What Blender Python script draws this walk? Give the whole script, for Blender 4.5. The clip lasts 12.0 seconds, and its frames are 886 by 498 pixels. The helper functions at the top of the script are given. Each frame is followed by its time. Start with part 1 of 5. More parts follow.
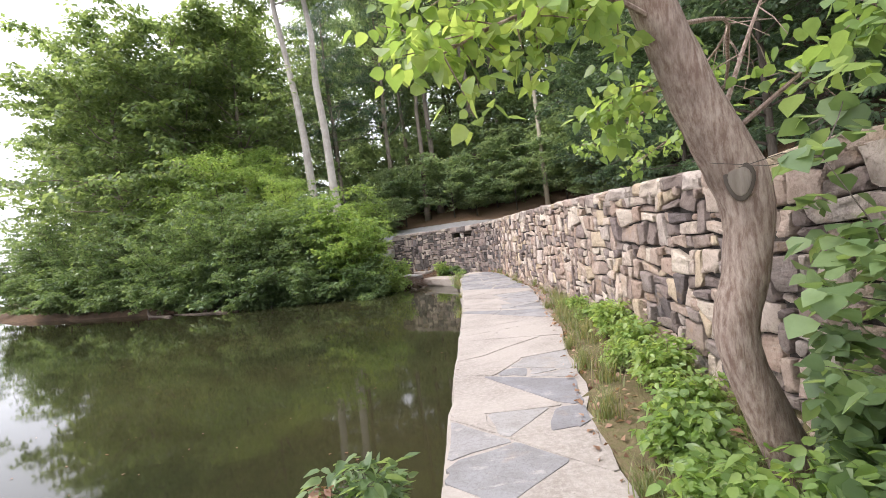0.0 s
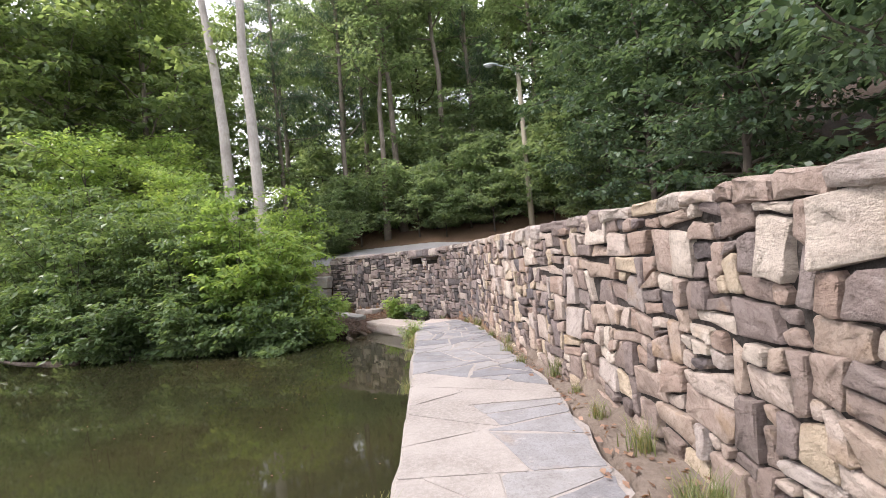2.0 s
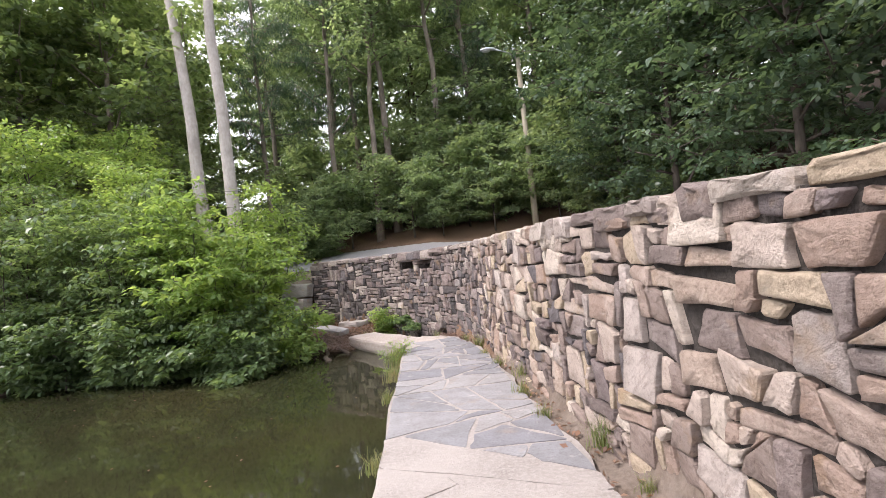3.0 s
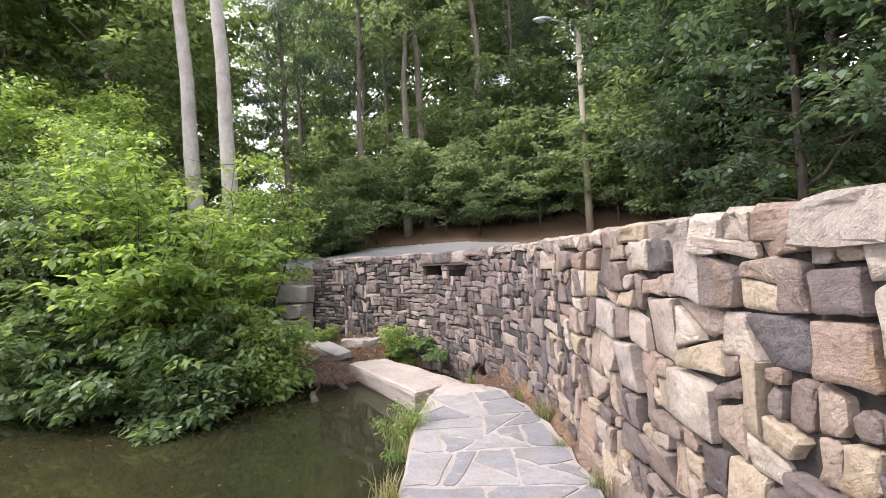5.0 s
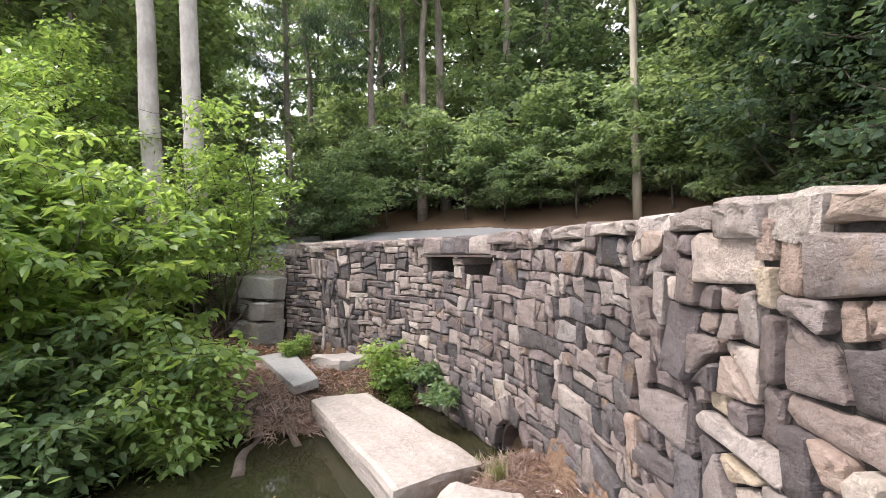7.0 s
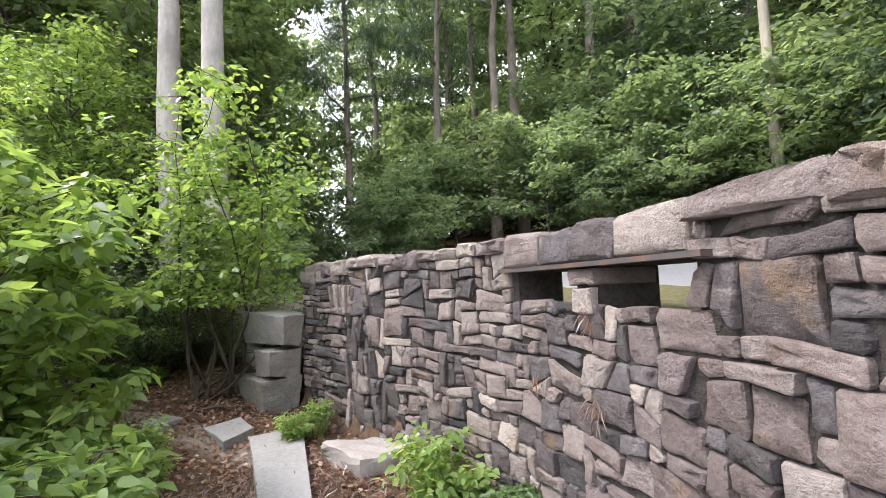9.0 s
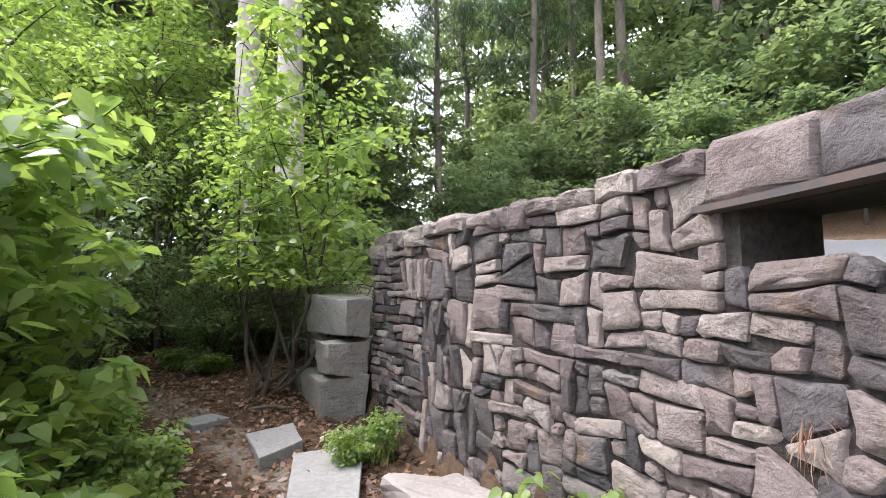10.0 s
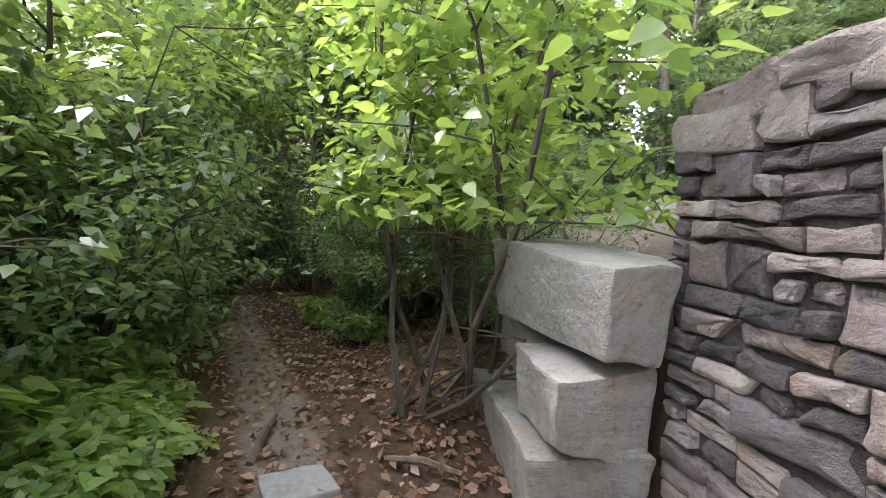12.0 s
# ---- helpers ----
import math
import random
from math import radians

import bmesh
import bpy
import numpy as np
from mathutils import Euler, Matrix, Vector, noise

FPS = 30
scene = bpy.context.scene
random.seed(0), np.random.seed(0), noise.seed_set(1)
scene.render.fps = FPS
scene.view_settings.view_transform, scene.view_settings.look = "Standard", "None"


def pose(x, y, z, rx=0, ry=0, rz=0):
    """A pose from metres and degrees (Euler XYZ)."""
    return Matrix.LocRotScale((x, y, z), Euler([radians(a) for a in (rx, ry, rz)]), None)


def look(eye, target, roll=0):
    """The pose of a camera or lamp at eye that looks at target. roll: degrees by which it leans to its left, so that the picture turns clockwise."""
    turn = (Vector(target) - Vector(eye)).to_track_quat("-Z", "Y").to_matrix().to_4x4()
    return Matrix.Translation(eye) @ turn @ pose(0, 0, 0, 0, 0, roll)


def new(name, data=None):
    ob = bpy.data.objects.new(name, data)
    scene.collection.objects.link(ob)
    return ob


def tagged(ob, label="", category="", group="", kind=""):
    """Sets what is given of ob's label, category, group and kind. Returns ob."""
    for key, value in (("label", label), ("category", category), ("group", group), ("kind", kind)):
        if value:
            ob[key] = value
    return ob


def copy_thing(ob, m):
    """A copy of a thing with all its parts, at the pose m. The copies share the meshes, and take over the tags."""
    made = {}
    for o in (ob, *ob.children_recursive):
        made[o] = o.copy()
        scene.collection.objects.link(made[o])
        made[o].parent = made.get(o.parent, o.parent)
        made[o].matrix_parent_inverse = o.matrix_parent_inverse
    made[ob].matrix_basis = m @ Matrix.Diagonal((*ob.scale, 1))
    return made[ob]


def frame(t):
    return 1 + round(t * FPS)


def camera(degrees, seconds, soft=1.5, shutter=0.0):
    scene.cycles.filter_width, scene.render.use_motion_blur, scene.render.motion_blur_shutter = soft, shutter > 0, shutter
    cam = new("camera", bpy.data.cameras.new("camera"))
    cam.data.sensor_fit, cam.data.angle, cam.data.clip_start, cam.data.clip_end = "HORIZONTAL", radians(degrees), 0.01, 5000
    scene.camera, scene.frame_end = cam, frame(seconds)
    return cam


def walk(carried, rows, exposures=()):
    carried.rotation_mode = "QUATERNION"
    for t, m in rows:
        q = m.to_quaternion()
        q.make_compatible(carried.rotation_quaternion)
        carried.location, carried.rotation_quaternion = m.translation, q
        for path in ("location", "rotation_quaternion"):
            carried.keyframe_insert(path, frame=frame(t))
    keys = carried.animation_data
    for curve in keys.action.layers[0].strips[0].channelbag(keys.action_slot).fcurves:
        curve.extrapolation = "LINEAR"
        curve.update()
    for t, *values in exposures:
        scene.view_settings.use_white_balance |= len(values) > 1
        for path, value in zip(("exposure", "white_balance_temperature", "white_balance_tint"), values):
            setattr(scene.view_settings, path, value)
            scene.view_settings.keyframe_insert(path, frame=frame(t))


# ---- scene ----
cam = camera(86.0, 12.0, soft=0.7)
K = 0.9  # the plan below is drawn at 1 : 0.9 of true size
PATH = [
    (0, (1.117, 1.064, 1.37), (0.997, 3.06, 1.335), -7.3),
    (0.5, (1.168, 2.55, 1.374), (1.062, 4.547, 1.381), -5.7),
    (1, (1.174, 4.147, 1.44), (1.106, 6.146, 1.457), -5.6),
    (1.5, (1.168, 5.536, 1.431), (1.135, 7.536, 1.435), -5.9),
    (2, (1.244, 6.883, 1.513), (1.263, 8.882, 1.556), -5.0),
    (2.5, (1.374, 7.973, 1.557), (1.403, 9.972, 1.621), -5.4),
    (3, (1.404, 8.87, 1.588), (1.425, 10.87, 1.63), -6.0),
    (3.5, (1.365, 9.793, 1.688), (1.35, 11.793, 1.709), -5.0),
    (5.5, (1.205, 12.878, 1.694), (1.059, 14.872, 1.749), -2.7),
    (6, (1.149, 13.618, 1.657), (0.968, 15.61, 1.659), -2.6),
    (6.5, (1.184, 14.455, 1.72), (1.012, 16.447, 1.721), -3.0),
    (7, (1.173, 15.213, 1.706), (0.977, 17.203, 1.708), -1.3),
    (9, (0.724, 18.148, 1.545), (0.225, 20.079, 1.698), -2.2),
    (9.5, (0.463, 18.817, 1.463), (-0.172, 20.705, 1.649), -1.7),
    (10, (0.162, 19.53, 1.349), (-0.688, 21.333, 1.513), -0.4),
    (10.5, (-0.307, 20.225, 1.36), (-1.345, 21.933, 1.426), 0.9),
    (11, (-0.796, 20.768, 1.276), (-1.999, 22.366, 1.267), 2.9),
    (11.5, (-1.37, 21.4, 1.305), (-2.691, 22.899, 1.209), 3.6),
    (12, (-1.877, 21.772, 1.388), (-3.328, 23.143, 1.268), 1.7),
]
EXPOSURE = [(0.0, 1.15, 6450, 17), (3.5, 1.2, 6400, 21), (7.0, 1.5, 6350, 18), (9.0, 1.65, 6150, 18), (9.5, 1.85, 6120, 18), (10.0, 1.74, 6080, 19), (10.5, 1.76, 6050, 20), (11.0, 1.82, 6020, 21), (11.5, 2.08, 6060, 21), (12.0, 2.45, 6100, 21)]
walk(cam, [(t, look(Vector(eye) * K, Vector(target) * K, roll)) for t, eye, target, roll in PATH], EXPOSURE)

# ---- light ----
SUN_ELEV, SUN_ROT = 55.0, -98.0
world = bpy.data.worlds.new("overcast_sky")
scene.world = world
world.use_nodes = True
wn = world.node_tree
wn.nodes.clear()
w_out = wn.nodes.new("ShaderNodeOutputWorld")
w_bg = wn.nodes.new("ShaderNodeBackground")
w_sky = wn.nodes.new("ShaderNodeTexSky")
w_sky.sky_type, w_sky.sun_disc = "NISHITA", False
w_sky.sun_elevation, w_sky.sun_rotation = radians(SUN_ELEV), radians(SUN_ROT)
w_sky.air_density, w_sky.dust_density = 1.0, 4.0
w_mix = wn.nodes.new("ShaderNodeMix")
w_mix.data_type = "RGBA"
w_cloud = wn.nodes.new("ShaderNodeTexNoise")
w_cloud.inputs["Scale"].default_value, w_cloud.inputs["Detail"].default_value = 2.2, 5.0
w_ramp = wn.nodes.new("ShaderNodeMapRange")
w_ramp.inputs[1].default_value, w_ramp.inputs[2].default_value = 0.3, 0.7
w_ramp.inputs[3].default_value, w_ramp.inputs[4].default_value = 0.65, 0.95
wn.links.new(w_cloud.outputs["Fac"], w_ramp.inputs[0])
wn.links.new(w_ramp.outputs[0], w_mix.inputs[0])
wn.links.new(w_sky.outputs[0], w_mix.inputs[6])
w_mix.inputs[7].default_value = (9.5, 9.8, 10.2, 1)
wn.links.new(w_mix.outputs[2], w_bg.inputs[0])
w_bg.inputs[1].default_value = 0.13
wn.links.new(w_bg.outputs[0], w_out.inputs[0])
sun = new("sun", bpy.data.lights.new("sun", "SUN"))
sun.data.energy, sun.data.angle, sun.data.color = 1.7, radians(14), (1.0, 0.95, 0.86)
_az = radians(SUN_ROT)
sun.matrix_world = look((math.sin(_az) * 40, math.cos(_az) * 40, math.tan(radians(SUN_ELEV)) * 40), (0, 0, 0))


# ---- materials ----
def nodes_of(name):
    m = bpy.data.materials.new(name)
    m.use_nodes = True
    return m, m.node_tree, m.node_tree.nodes["Principled BSDF"]


def link(nt, a, b):
    nt.links.new(a, b)


def noise_node(nt, scale, detail=4.0, rough=0.6, vec=None, stretch=None):
    n = nt.nodes.new("ShaderNodeTexNoise")
    n.inputs["Scale"].default_value, n.inputs["Detail"].default_value, n.inputs["Roughness"].default_value = scale, detail, rough
    if vec is None:
        vec = nt.nodes.new("ShaderNodeNewGeometry").outputs["Position"]
    if stretch:
        mp = nt.nodes.new("ShaderNodeMapping")
        mp.inputs["Scale"].default_value = stretch
        link(nt, vec, mp.inputs[0])
        vec = mp.outputs[0]
    link(nt, vec, n.inputs["Vector"])
    return n.outputs["Fac"]


def ramp(nt, fac, stops, constant=False):
    r = nt.nodes.new("ShaderNodeValToRGB")
    e = r.color_ramp.elements
    while len(e) < len(stops):
        e.new(0.5)
    for el, (p, c) in zip(e, stops):
        el.position, el.color = p, (*c, 1)
    if constant:
        r.color_ramp.interpolation = "CONSTANT"
    link(nt, fac, r.inputs[0])
    return r.outputs[0]


def mixc(nt, fac, a, b, blend="MIX"):
    n = nt.nodes.new("ShaderNodeMix")
    n.data_type, n.blend_type = "RGBA", blend
    for sock, v in ((n.inputs[0], fac), (n.inputs[6], a), (n.inputs[7], b)):
        if isinstance(v, (int, float)):
            sock.default_value = v
        elif isinstance(v, tuple):
            sock.default_value = (*v, 1)
        else:
            link(nt, v, sock)
    return n.outputs[2]


def ranged(nt, fac, a, b, lo, hi):
    n = nt.nodes.new("ShaderNodeMapRange")
    for k, v in enumerate((a, b, lo, hi)):
        n.inputs[k + 1].default_value = v
    link(nt, fac, n.inputs[0])
    return n.outputs[0]


def add_bump(nt, bsdf, height, strength, dist=0.02):
    b = nt.nodes.new("ShaderNodeBump")
    b.inputs["Strength"].default_value, b.inputs["Distance"].default_value = strength, dist
    link(nt, height, b.inputs["Height"])
    link(nt, b.outputs[0], bsdf.inputs["Normal"])


def piece_random(nt):
    """A number that differs from piece to piece, for single pieces and joined ones alike."""
    o = nt.nodes.new("ShaderNodeObjectInfo").outputs["Random"]
    g = nt.nodes.new("ShaderNodeNewGeometry").outputs["Random Per Island"]
    a = nt.nodes.new("ShaderNodeMath")
    a.operation = "ADD"
    link(nt, o, a.inputs[0])
    link(nt, g, a.inputs[1])
    f = nt.nodes.new("ShaderNodeMath")
    f.operation = "FRACT"
    link(nt, a.outputs[0], f.inputs[0])
    return f.outputs[0]


def stone_material(name, palette, stain=0.5, grain=1.0):
    """Rough fieldstone: a colour for each stone, bedding streaks, grain, lichen and a few rusty faces."""
    m, nt, b = nodes_of(name)
    r = piece_random(nt)
    base = ramp(nt, r, palette, constant=True)
    shift = nt.nodes.new("ShaderNodeVectorMath")
    shift.operation = "MULTIPLY_ADD"
    shift.inputs[1].default_value = (37.0, 53.0, 29.0)
    link(nt, r, shift.inputs[0])
    link(nt, nt.nodes.new("ShaderNodeNewGeometry").outputs["Position"], shift.inputs[2])
    turn = nt.nodes.new("ShaderNodeVectorRotate")
    turn.rotation_type = "X_AXIS"
    link(nt, shift.outputs[0], turn.inputs["Vector"])
    link(nt, ranged(nt, r, 0.0, 1.0, -0.9, 0.9), turn.inputs["Angle"])
    pos = turn.outputs[0]
    broad = noise_node(nt, 5.0, 5, 0.6, pos)
    streak = noise_node(nt, 7.0, 7, 0.68, pos, (1, 1, 3.6))
    fine = noise_node(nt, 48.0, 5, 0.75, pos)
    pits = noise_node(nt, 21.0, 6, 0.7, pos)
    patch = noise_node(nt, 2.4, 4, 0.6, pos)
    c = mixc(nt, ranged(nt, broad, 0.36, 0.64, 0, 0.55), base, mixc(nt, 1.0, base, (0.7, 0.66, 0.64), "MULTIPLY"))
    c = mixc(nt, ranged(nt, streak, 0.5, 0.7, 0, 0.5 * grain), c, (0.5, 0.45, 0.42), "MULTIPLY")
    c = mixc(nt, ranged(nt, streak, 0.28, 0.42, 0.3, 0), c, (0.62, 0.57, 0.51), "MIX")
    c = mixc(nt, ranged(nt, patch, 0.6, 0.7, 0, stain), c, (0.42, 0.27, 0.13), "MIX")
    c = mixc(nt, ranged(nt, patch, 0.32, 0.42, stain * 0.8, 0), c, (0.42, 0.39, 0.39), "MULTIPLY")
    c = mixc(nt, ranged(nt, pits, 0.56, 0.7, 0, 0.6 * grain), c, (0.4, 0.37, 0.35), "MULTIPLY")
    c = mixc(nt, ranged(nt, fine, 0.48, 0.68, 0, 0.5), c, (0.55, 0.52, 0.5), "MULTIPLY")
    link(nt, c, b.inputs["Base Color"])
    b.inputs["Roughness"].default_value = 0.9
    b.inputs["Specular IOR Level"].default_value = 0.2
    h = mixc(nt, 0.3, mixc(nt, 0.5, streak, pits), fine)
    add_bump(nt, b, h, 1.0 * grain, 0.075)
    return m


def ground_material(name, a, b_, c_, scale=1.2, fine=18.0, bump=0.5):
    m, nt, b = nodes_of(name)
    n1, n2 = noise_node(nt, scale, 5, 0.6), noise_node(nt, fine, 6, 0.7)
    c = mixc(nt, ranged(nt, n1, 0.4, 0.62, 0, 1), a, b_)
    c = mixc(nt, ranged(nt, n2, 0.42, 0.66, 0, 0.8), c, c_)
    link(nt, c, b.inputs["Base Color"])
    b.inputs["Roughness"].default_value = 0.95
    b.inputs["Specular IOR Level"].default_value = 0.15
    add_bump(nt, b, n2, bump, 0.04)
    return m


def leaf_material(name, dark, mid, light, trans=0.4, rough=0.38):
    m, nt, b = nodes_of(name)
    dark, mid, light = ((q[0] * 1.06, q[1] * 1.02, q[2] * 1.16) for q in (dark, mid, light))
    r = nt.nodes.new("ShaderNodeNewGeometry").outputs["Random Per Island"]
    big = noise_node(nt, 0.55, 2, 0.5)
    mx = nt.nodes.new("ShaderNodeMath")
    mx.operation = "MULTIPLY_ADD"
    mx.inputs[1].default_value = 0.55
    link(nt, r, mx.inputs[0])
    link(nt, ranged(nt, big, 0.3, 0.7, 0.0, 0.45), mx.inputs[2])
    c = ramp(nt, mx.outputs[0], [(0.05, dark), (0.45, mid), (0.95, light)])
    c = mixc(nt, ranged(nt, noise_node(nt, 30.0, 3, 0.6), 0.4, 0.7, 0, 0.25), c, (0.5, 0.55, 0.3), "MULTIPLY")
    link(nt, c, b.inputs["Base Color"])
    b.inputs["Roughness"].default_value = rough
    b.inputs["Specular IOR Level"].default_value = 0.5
    t = nt.nodes.new("ShaderNodeBsdfTranslucent")
    tc = mixc(nt, 1.0, c, (2.05, 1.9, 1.1), "MULTIPLY")
    link(nt, tc, t.inputs[0])
    ms = nt.nodes.new("ShaderNodeMixShader")
    ms.inputs[0].default_value = trans
    link(nt, b.outputs[0], ms.inputs[1])
    link(nt, t.outputs[0], ms.inputs[2])
    link(nt, ms.outputs[0], nt.nodes["Material Output"].inputs[0])
    return m


def bark_material(name, a, b_, scale=7.0, streak=0.18):
    m, nt, b = nodes_of(name)
    n1 = noise_node(nt, scale * 3, 5, 0.7, stretch=(1, 1, streak))
    n2 = noise_node(nt, scale * 0.25, 3, 0.6)
    c = mixc(nt, ranged(nt, n1, 0.38, 0.64, 0, 1), a, b_)
    c = mixc(nt, ranged(nt, n2, 0.45, 0.7, 0, 0.6), c, tuple(v * 0.55 for v in a))
    link(nt, c, b.inputs["Base Color"])
    b.inputs["Roughness"].default_value = 0.9
    add_bump(nt, b, n1, 0.8, 0.02)
    return m


M_STONE = stone_material("tan_fieldstone", [(0.0, (0.490, 0.393, 0.331)), (0.13, (0.604, 0.513, 0.439)), (0.27, (0.376, 0.302, 0.262)), (0.4, (0.684, 0.604, 0.513)), (0.52, (0.456, 0.348, 0.285)),
                                            (0.63, (0.296, 0.245, 0.222)), (0.73, (0.616, 0.513, 0.382)), (0.83, (0.536, 0.433, 0.353)), (0.92, (0.570, 0.502, 0.450))], 0.4)
M_STONE_DARK = stone_material("grey_fieldstone", [(0.0, (0.228, 0.188, 0.173)), (0.16, (0.319, 0.262, 0.239)), (0.34, (0.171, 0.148, 0.145)), (0.5, (0.342, 0.291, 0.268)),
                                                  (0.64, (0.274, 0.228, 0.217)), (0.78, (0.410, 0.359, 0.325)), (0.88, (0.194, 0.177, 0.177))], 0.35)
M_STONE_SOOT = stone_material("charcoal_fieldstone", [(0.0, (0.125, 0.113, 0.11)), (0.25, (0.16, 0.146, 0.14)), (0.5, (0.1, 0.094, 0.094)), (0.72, (0.19, 0.172, 0.165)), (0.88, (0.33, 0.3, 0.28))], 0.2)
M_COPING = stone_material("coping_stone", [(0.0, (0.38, 0.325, 0.29)), (0.3, (0.47, 0.41, 0.365)), (0.55, (0.34, 0.285, 0.26)), (0.8, (0.52, 0.46, 0.4))], 0.25)
M_MORTAR = ground_material("dark_mortar", (0.07, 0.062, 0.055), (0.11, 0.097, 0.086), (0.04, 0.036, 0.032), 2.0, 30.0, 1.0)
M_CONCRETE = ground_material("pale_weathered_concrete", (0.33, 0.298, 0.272), (0.235, 0.21, 0.19), (0.37, 0.34, 0.312), 1.1, 34.0, 0.35)
M_BEAM = ground_material("stained_concrete", (0.37, 0.325, 0.285), (0.285, 0.24, 0.205), (0.43, 0.385, 0.345), 1.6, 24.0, 0.5)
M_SLATE = stone_material("blue_grey_flagstone", [(0.0, (0.235, 0.235, 0.242)), (0.25, (0.277, 0.273, 0.276)), (0.5, (0.218, 0.218, 0.230)), (0.75, (0.302, 0.294, 0.289))], 0.15, 0.3)
M_BOULDER = stone_material("mossy_grey_boulder", [(0.0, (0.4, 0.39, 0.355)), (0.5, (0.46, 0.44, 0.4))], 0.5, 0.9)
M_GROUND, _nt, _b = nodes_of("wooded_ground")


def _mask(name, lo=0.35, hi=0.65):
    a = _nt.nodes.new("ShaderNodeAttribute")
    a.attribute_name = name
    j = _nt.nodes.new("ShaderNodeMath")
    j.operation = "MULTIPLY_ADD"
    j.inputs[1].default_value = 0.5
    link(_nt, noise_node(_nt, 3.5, 5, 0.65), j.inputs[0])
    j.inputs[2].default_value = -0.25
    s = _nt.nodes.new("ShaderNodeMath")
    link(_nt, a.outputs["Fac"], s.inputs[0])
    link(_nt, j.outputs[0], s.inputs[1])
    return ranged(_nt, s.outputs[0], lo, hi, 0, 1)


_fine, _mid = noise_node(_nt, 22.0, 6, 0.75), noise_node(_nt, 1.1, 5, 0.6)
_soil = mixc(_nt, ranged(_nt, _mid, 0.4, 0.62, 0, 1), (0.1, 0.068, 0.046), (0.155, 0.1, 0.063))
_soil = mixc(_nt, ranged(_nt, _fine, 0.42, 0.62, 0, 0.9), _soil, (0.07, 0.048, 0.034))
_straw = mixc(_nt, ranged(_nt, _fine, 0.38, 0.6, 0, 1), (0.27, 0.18, 0.12), (0.145, 0.09, 0.06))
_turf = mixc(_nt, ranged(_nt, _fine, 0.4, 0.6, 0, 1), (0.11, 0.13, 0.05), (0.22, 0.17, 0.1))
_dirt = mixc(_nt, ranged(_nt, _fine, 0.38, 0.62, 0, 0.6), (0.27, 0.225, 0.185), (0.165, 0.13, 0.105))
_tar = mixc(_nt, ranged(_nt, _fine, 0.38, 0.62, 0, 0.7), (0.36, 0.35, 0.345), (0.28, 0.275, 0.27))
_col = mixc(_nt, _mask("straw"), _soil, _straw)
_col = mixc(_nt, _mask("turf"), _col, _turf)
_col = mixc(_nt, _mask("trail"), _col, _dirt)
_col = mixc(_nt, _mask("road", 0.47, 0.53), _col, _tar)
link(_nt, _col, _b.inputs["Base Color"])
_b.inputs["Roughness"].default_value, _b.inputs["Specular IOR Level"].default_value = 0.95, 0.15
add_bump(_nt, _b, _fine, 0.9, 0.04)
M_BARK = bark_material("grey_brown_bark", (0.2, 0.165, 0.13), (0.3, 0.26, 0.215))
M_BARK_PALE = bark_material("pale_grey_bark", (0.4, 0.365, 0.32), (0.5, 0.465, 0.42), 5.0, 0.4)
M_BARK_DARK = bark_material("dark_bark", (0.07, 0.055, 0.043), (0.12, 0.1, 0.08))
M_BARK_TAN = bark_material("tan_furrowed_bark", (0.19, 0.125, 0.095), (0.42, 0.335, 0.275), 16.0, 0.22)
M_POLE = bark_material("weathered_pole_wood", (0.3, 0.27, 0.2), (0.38, 0.34, 0.26), 4.0, 0.1)
M_DEAD = bark_material("bleached_dead_wood", (0.102, 0.075, 0.057), (0.180, 0.144, 0.114), 6.0, 0.4)
M_LEAF = leaf_material("broadleaf_green", (0.072, 0.119, 0.050), (0.113, 0.184, 0.076), (0.196, 0.279, 0.117), 0.45)
M_LEAF_BANK = leaf_material("lakeside_tree_green", (0.09, 0.142, 0.062), (0.15, 0.225, 0.096), (0.25, 0.335, 0.15), 0.5)
M_LEAF_DARK = leaf_material("forest_green", (0.042, 0.081, 0.044), (0.072, 0.124, 0.066), (0.116, 0.178, 0.095), 0.4)
M_LEAF_LIGHT = leaf_material("young_yellow_green", (0.107, 0.183, 0.056), (0.178, 0.284, 0.081), (0.29, 0.385, 0.125), 0.5)
# Far leaves: distance haze is put into this paler, bluer green.
M_LEAF_HAZED = leaf_material("hazed_woodland_green", (0.11, 0.17, 0.098), (0.17, 0.25, 0.14), (0.26, 0.35, 0.195), 0.55)
M_NEEDLE = leaf_material("pine_green", (0.043, 0.085, 0.046), (0.068, 0.128, 0.065), (0.102, 0.170, 0.083), 0.15)
M_GRASS = leaf_material("grass_green", (0.08, 0.12, 0.035), (0.14, 0.18, 0.06), (0.32, 0.28, 0.14), 0.35)
M_DRY = leaf_material("dry_leaf", (0.11, 0.055, 0.035), (0.21, 0.12, 0.07), (0.36, 0.25, 0.16), 0.2)
M_STRAW = leaf_material("weathered_pine_straw", (0.09, 0.058, 0.042), (0.18, 0.12, 0.085), (0.32, 0.245, 0.185), 0.1)
M_FLAT = ground_material("grey_concrete", (0.28, 0.272, 0.26), (0.22, 0.215, 0.205), (0.33, 0.32, 0.305), 1.5, 30.0, 0.2)
M_GLASS, _nt, _b = nodes_of("frosted_glass")
_b.inputs["Base Color"].default_value = (0.8, 0.82, 0.8, 1)
_b.inputs["Transmission Weight"].default_value, _b.inputs["Roughness"].default_value = 0.6, 0.3
M_METAL, _nt, _b = nodes_of("rusted_dark_steel")
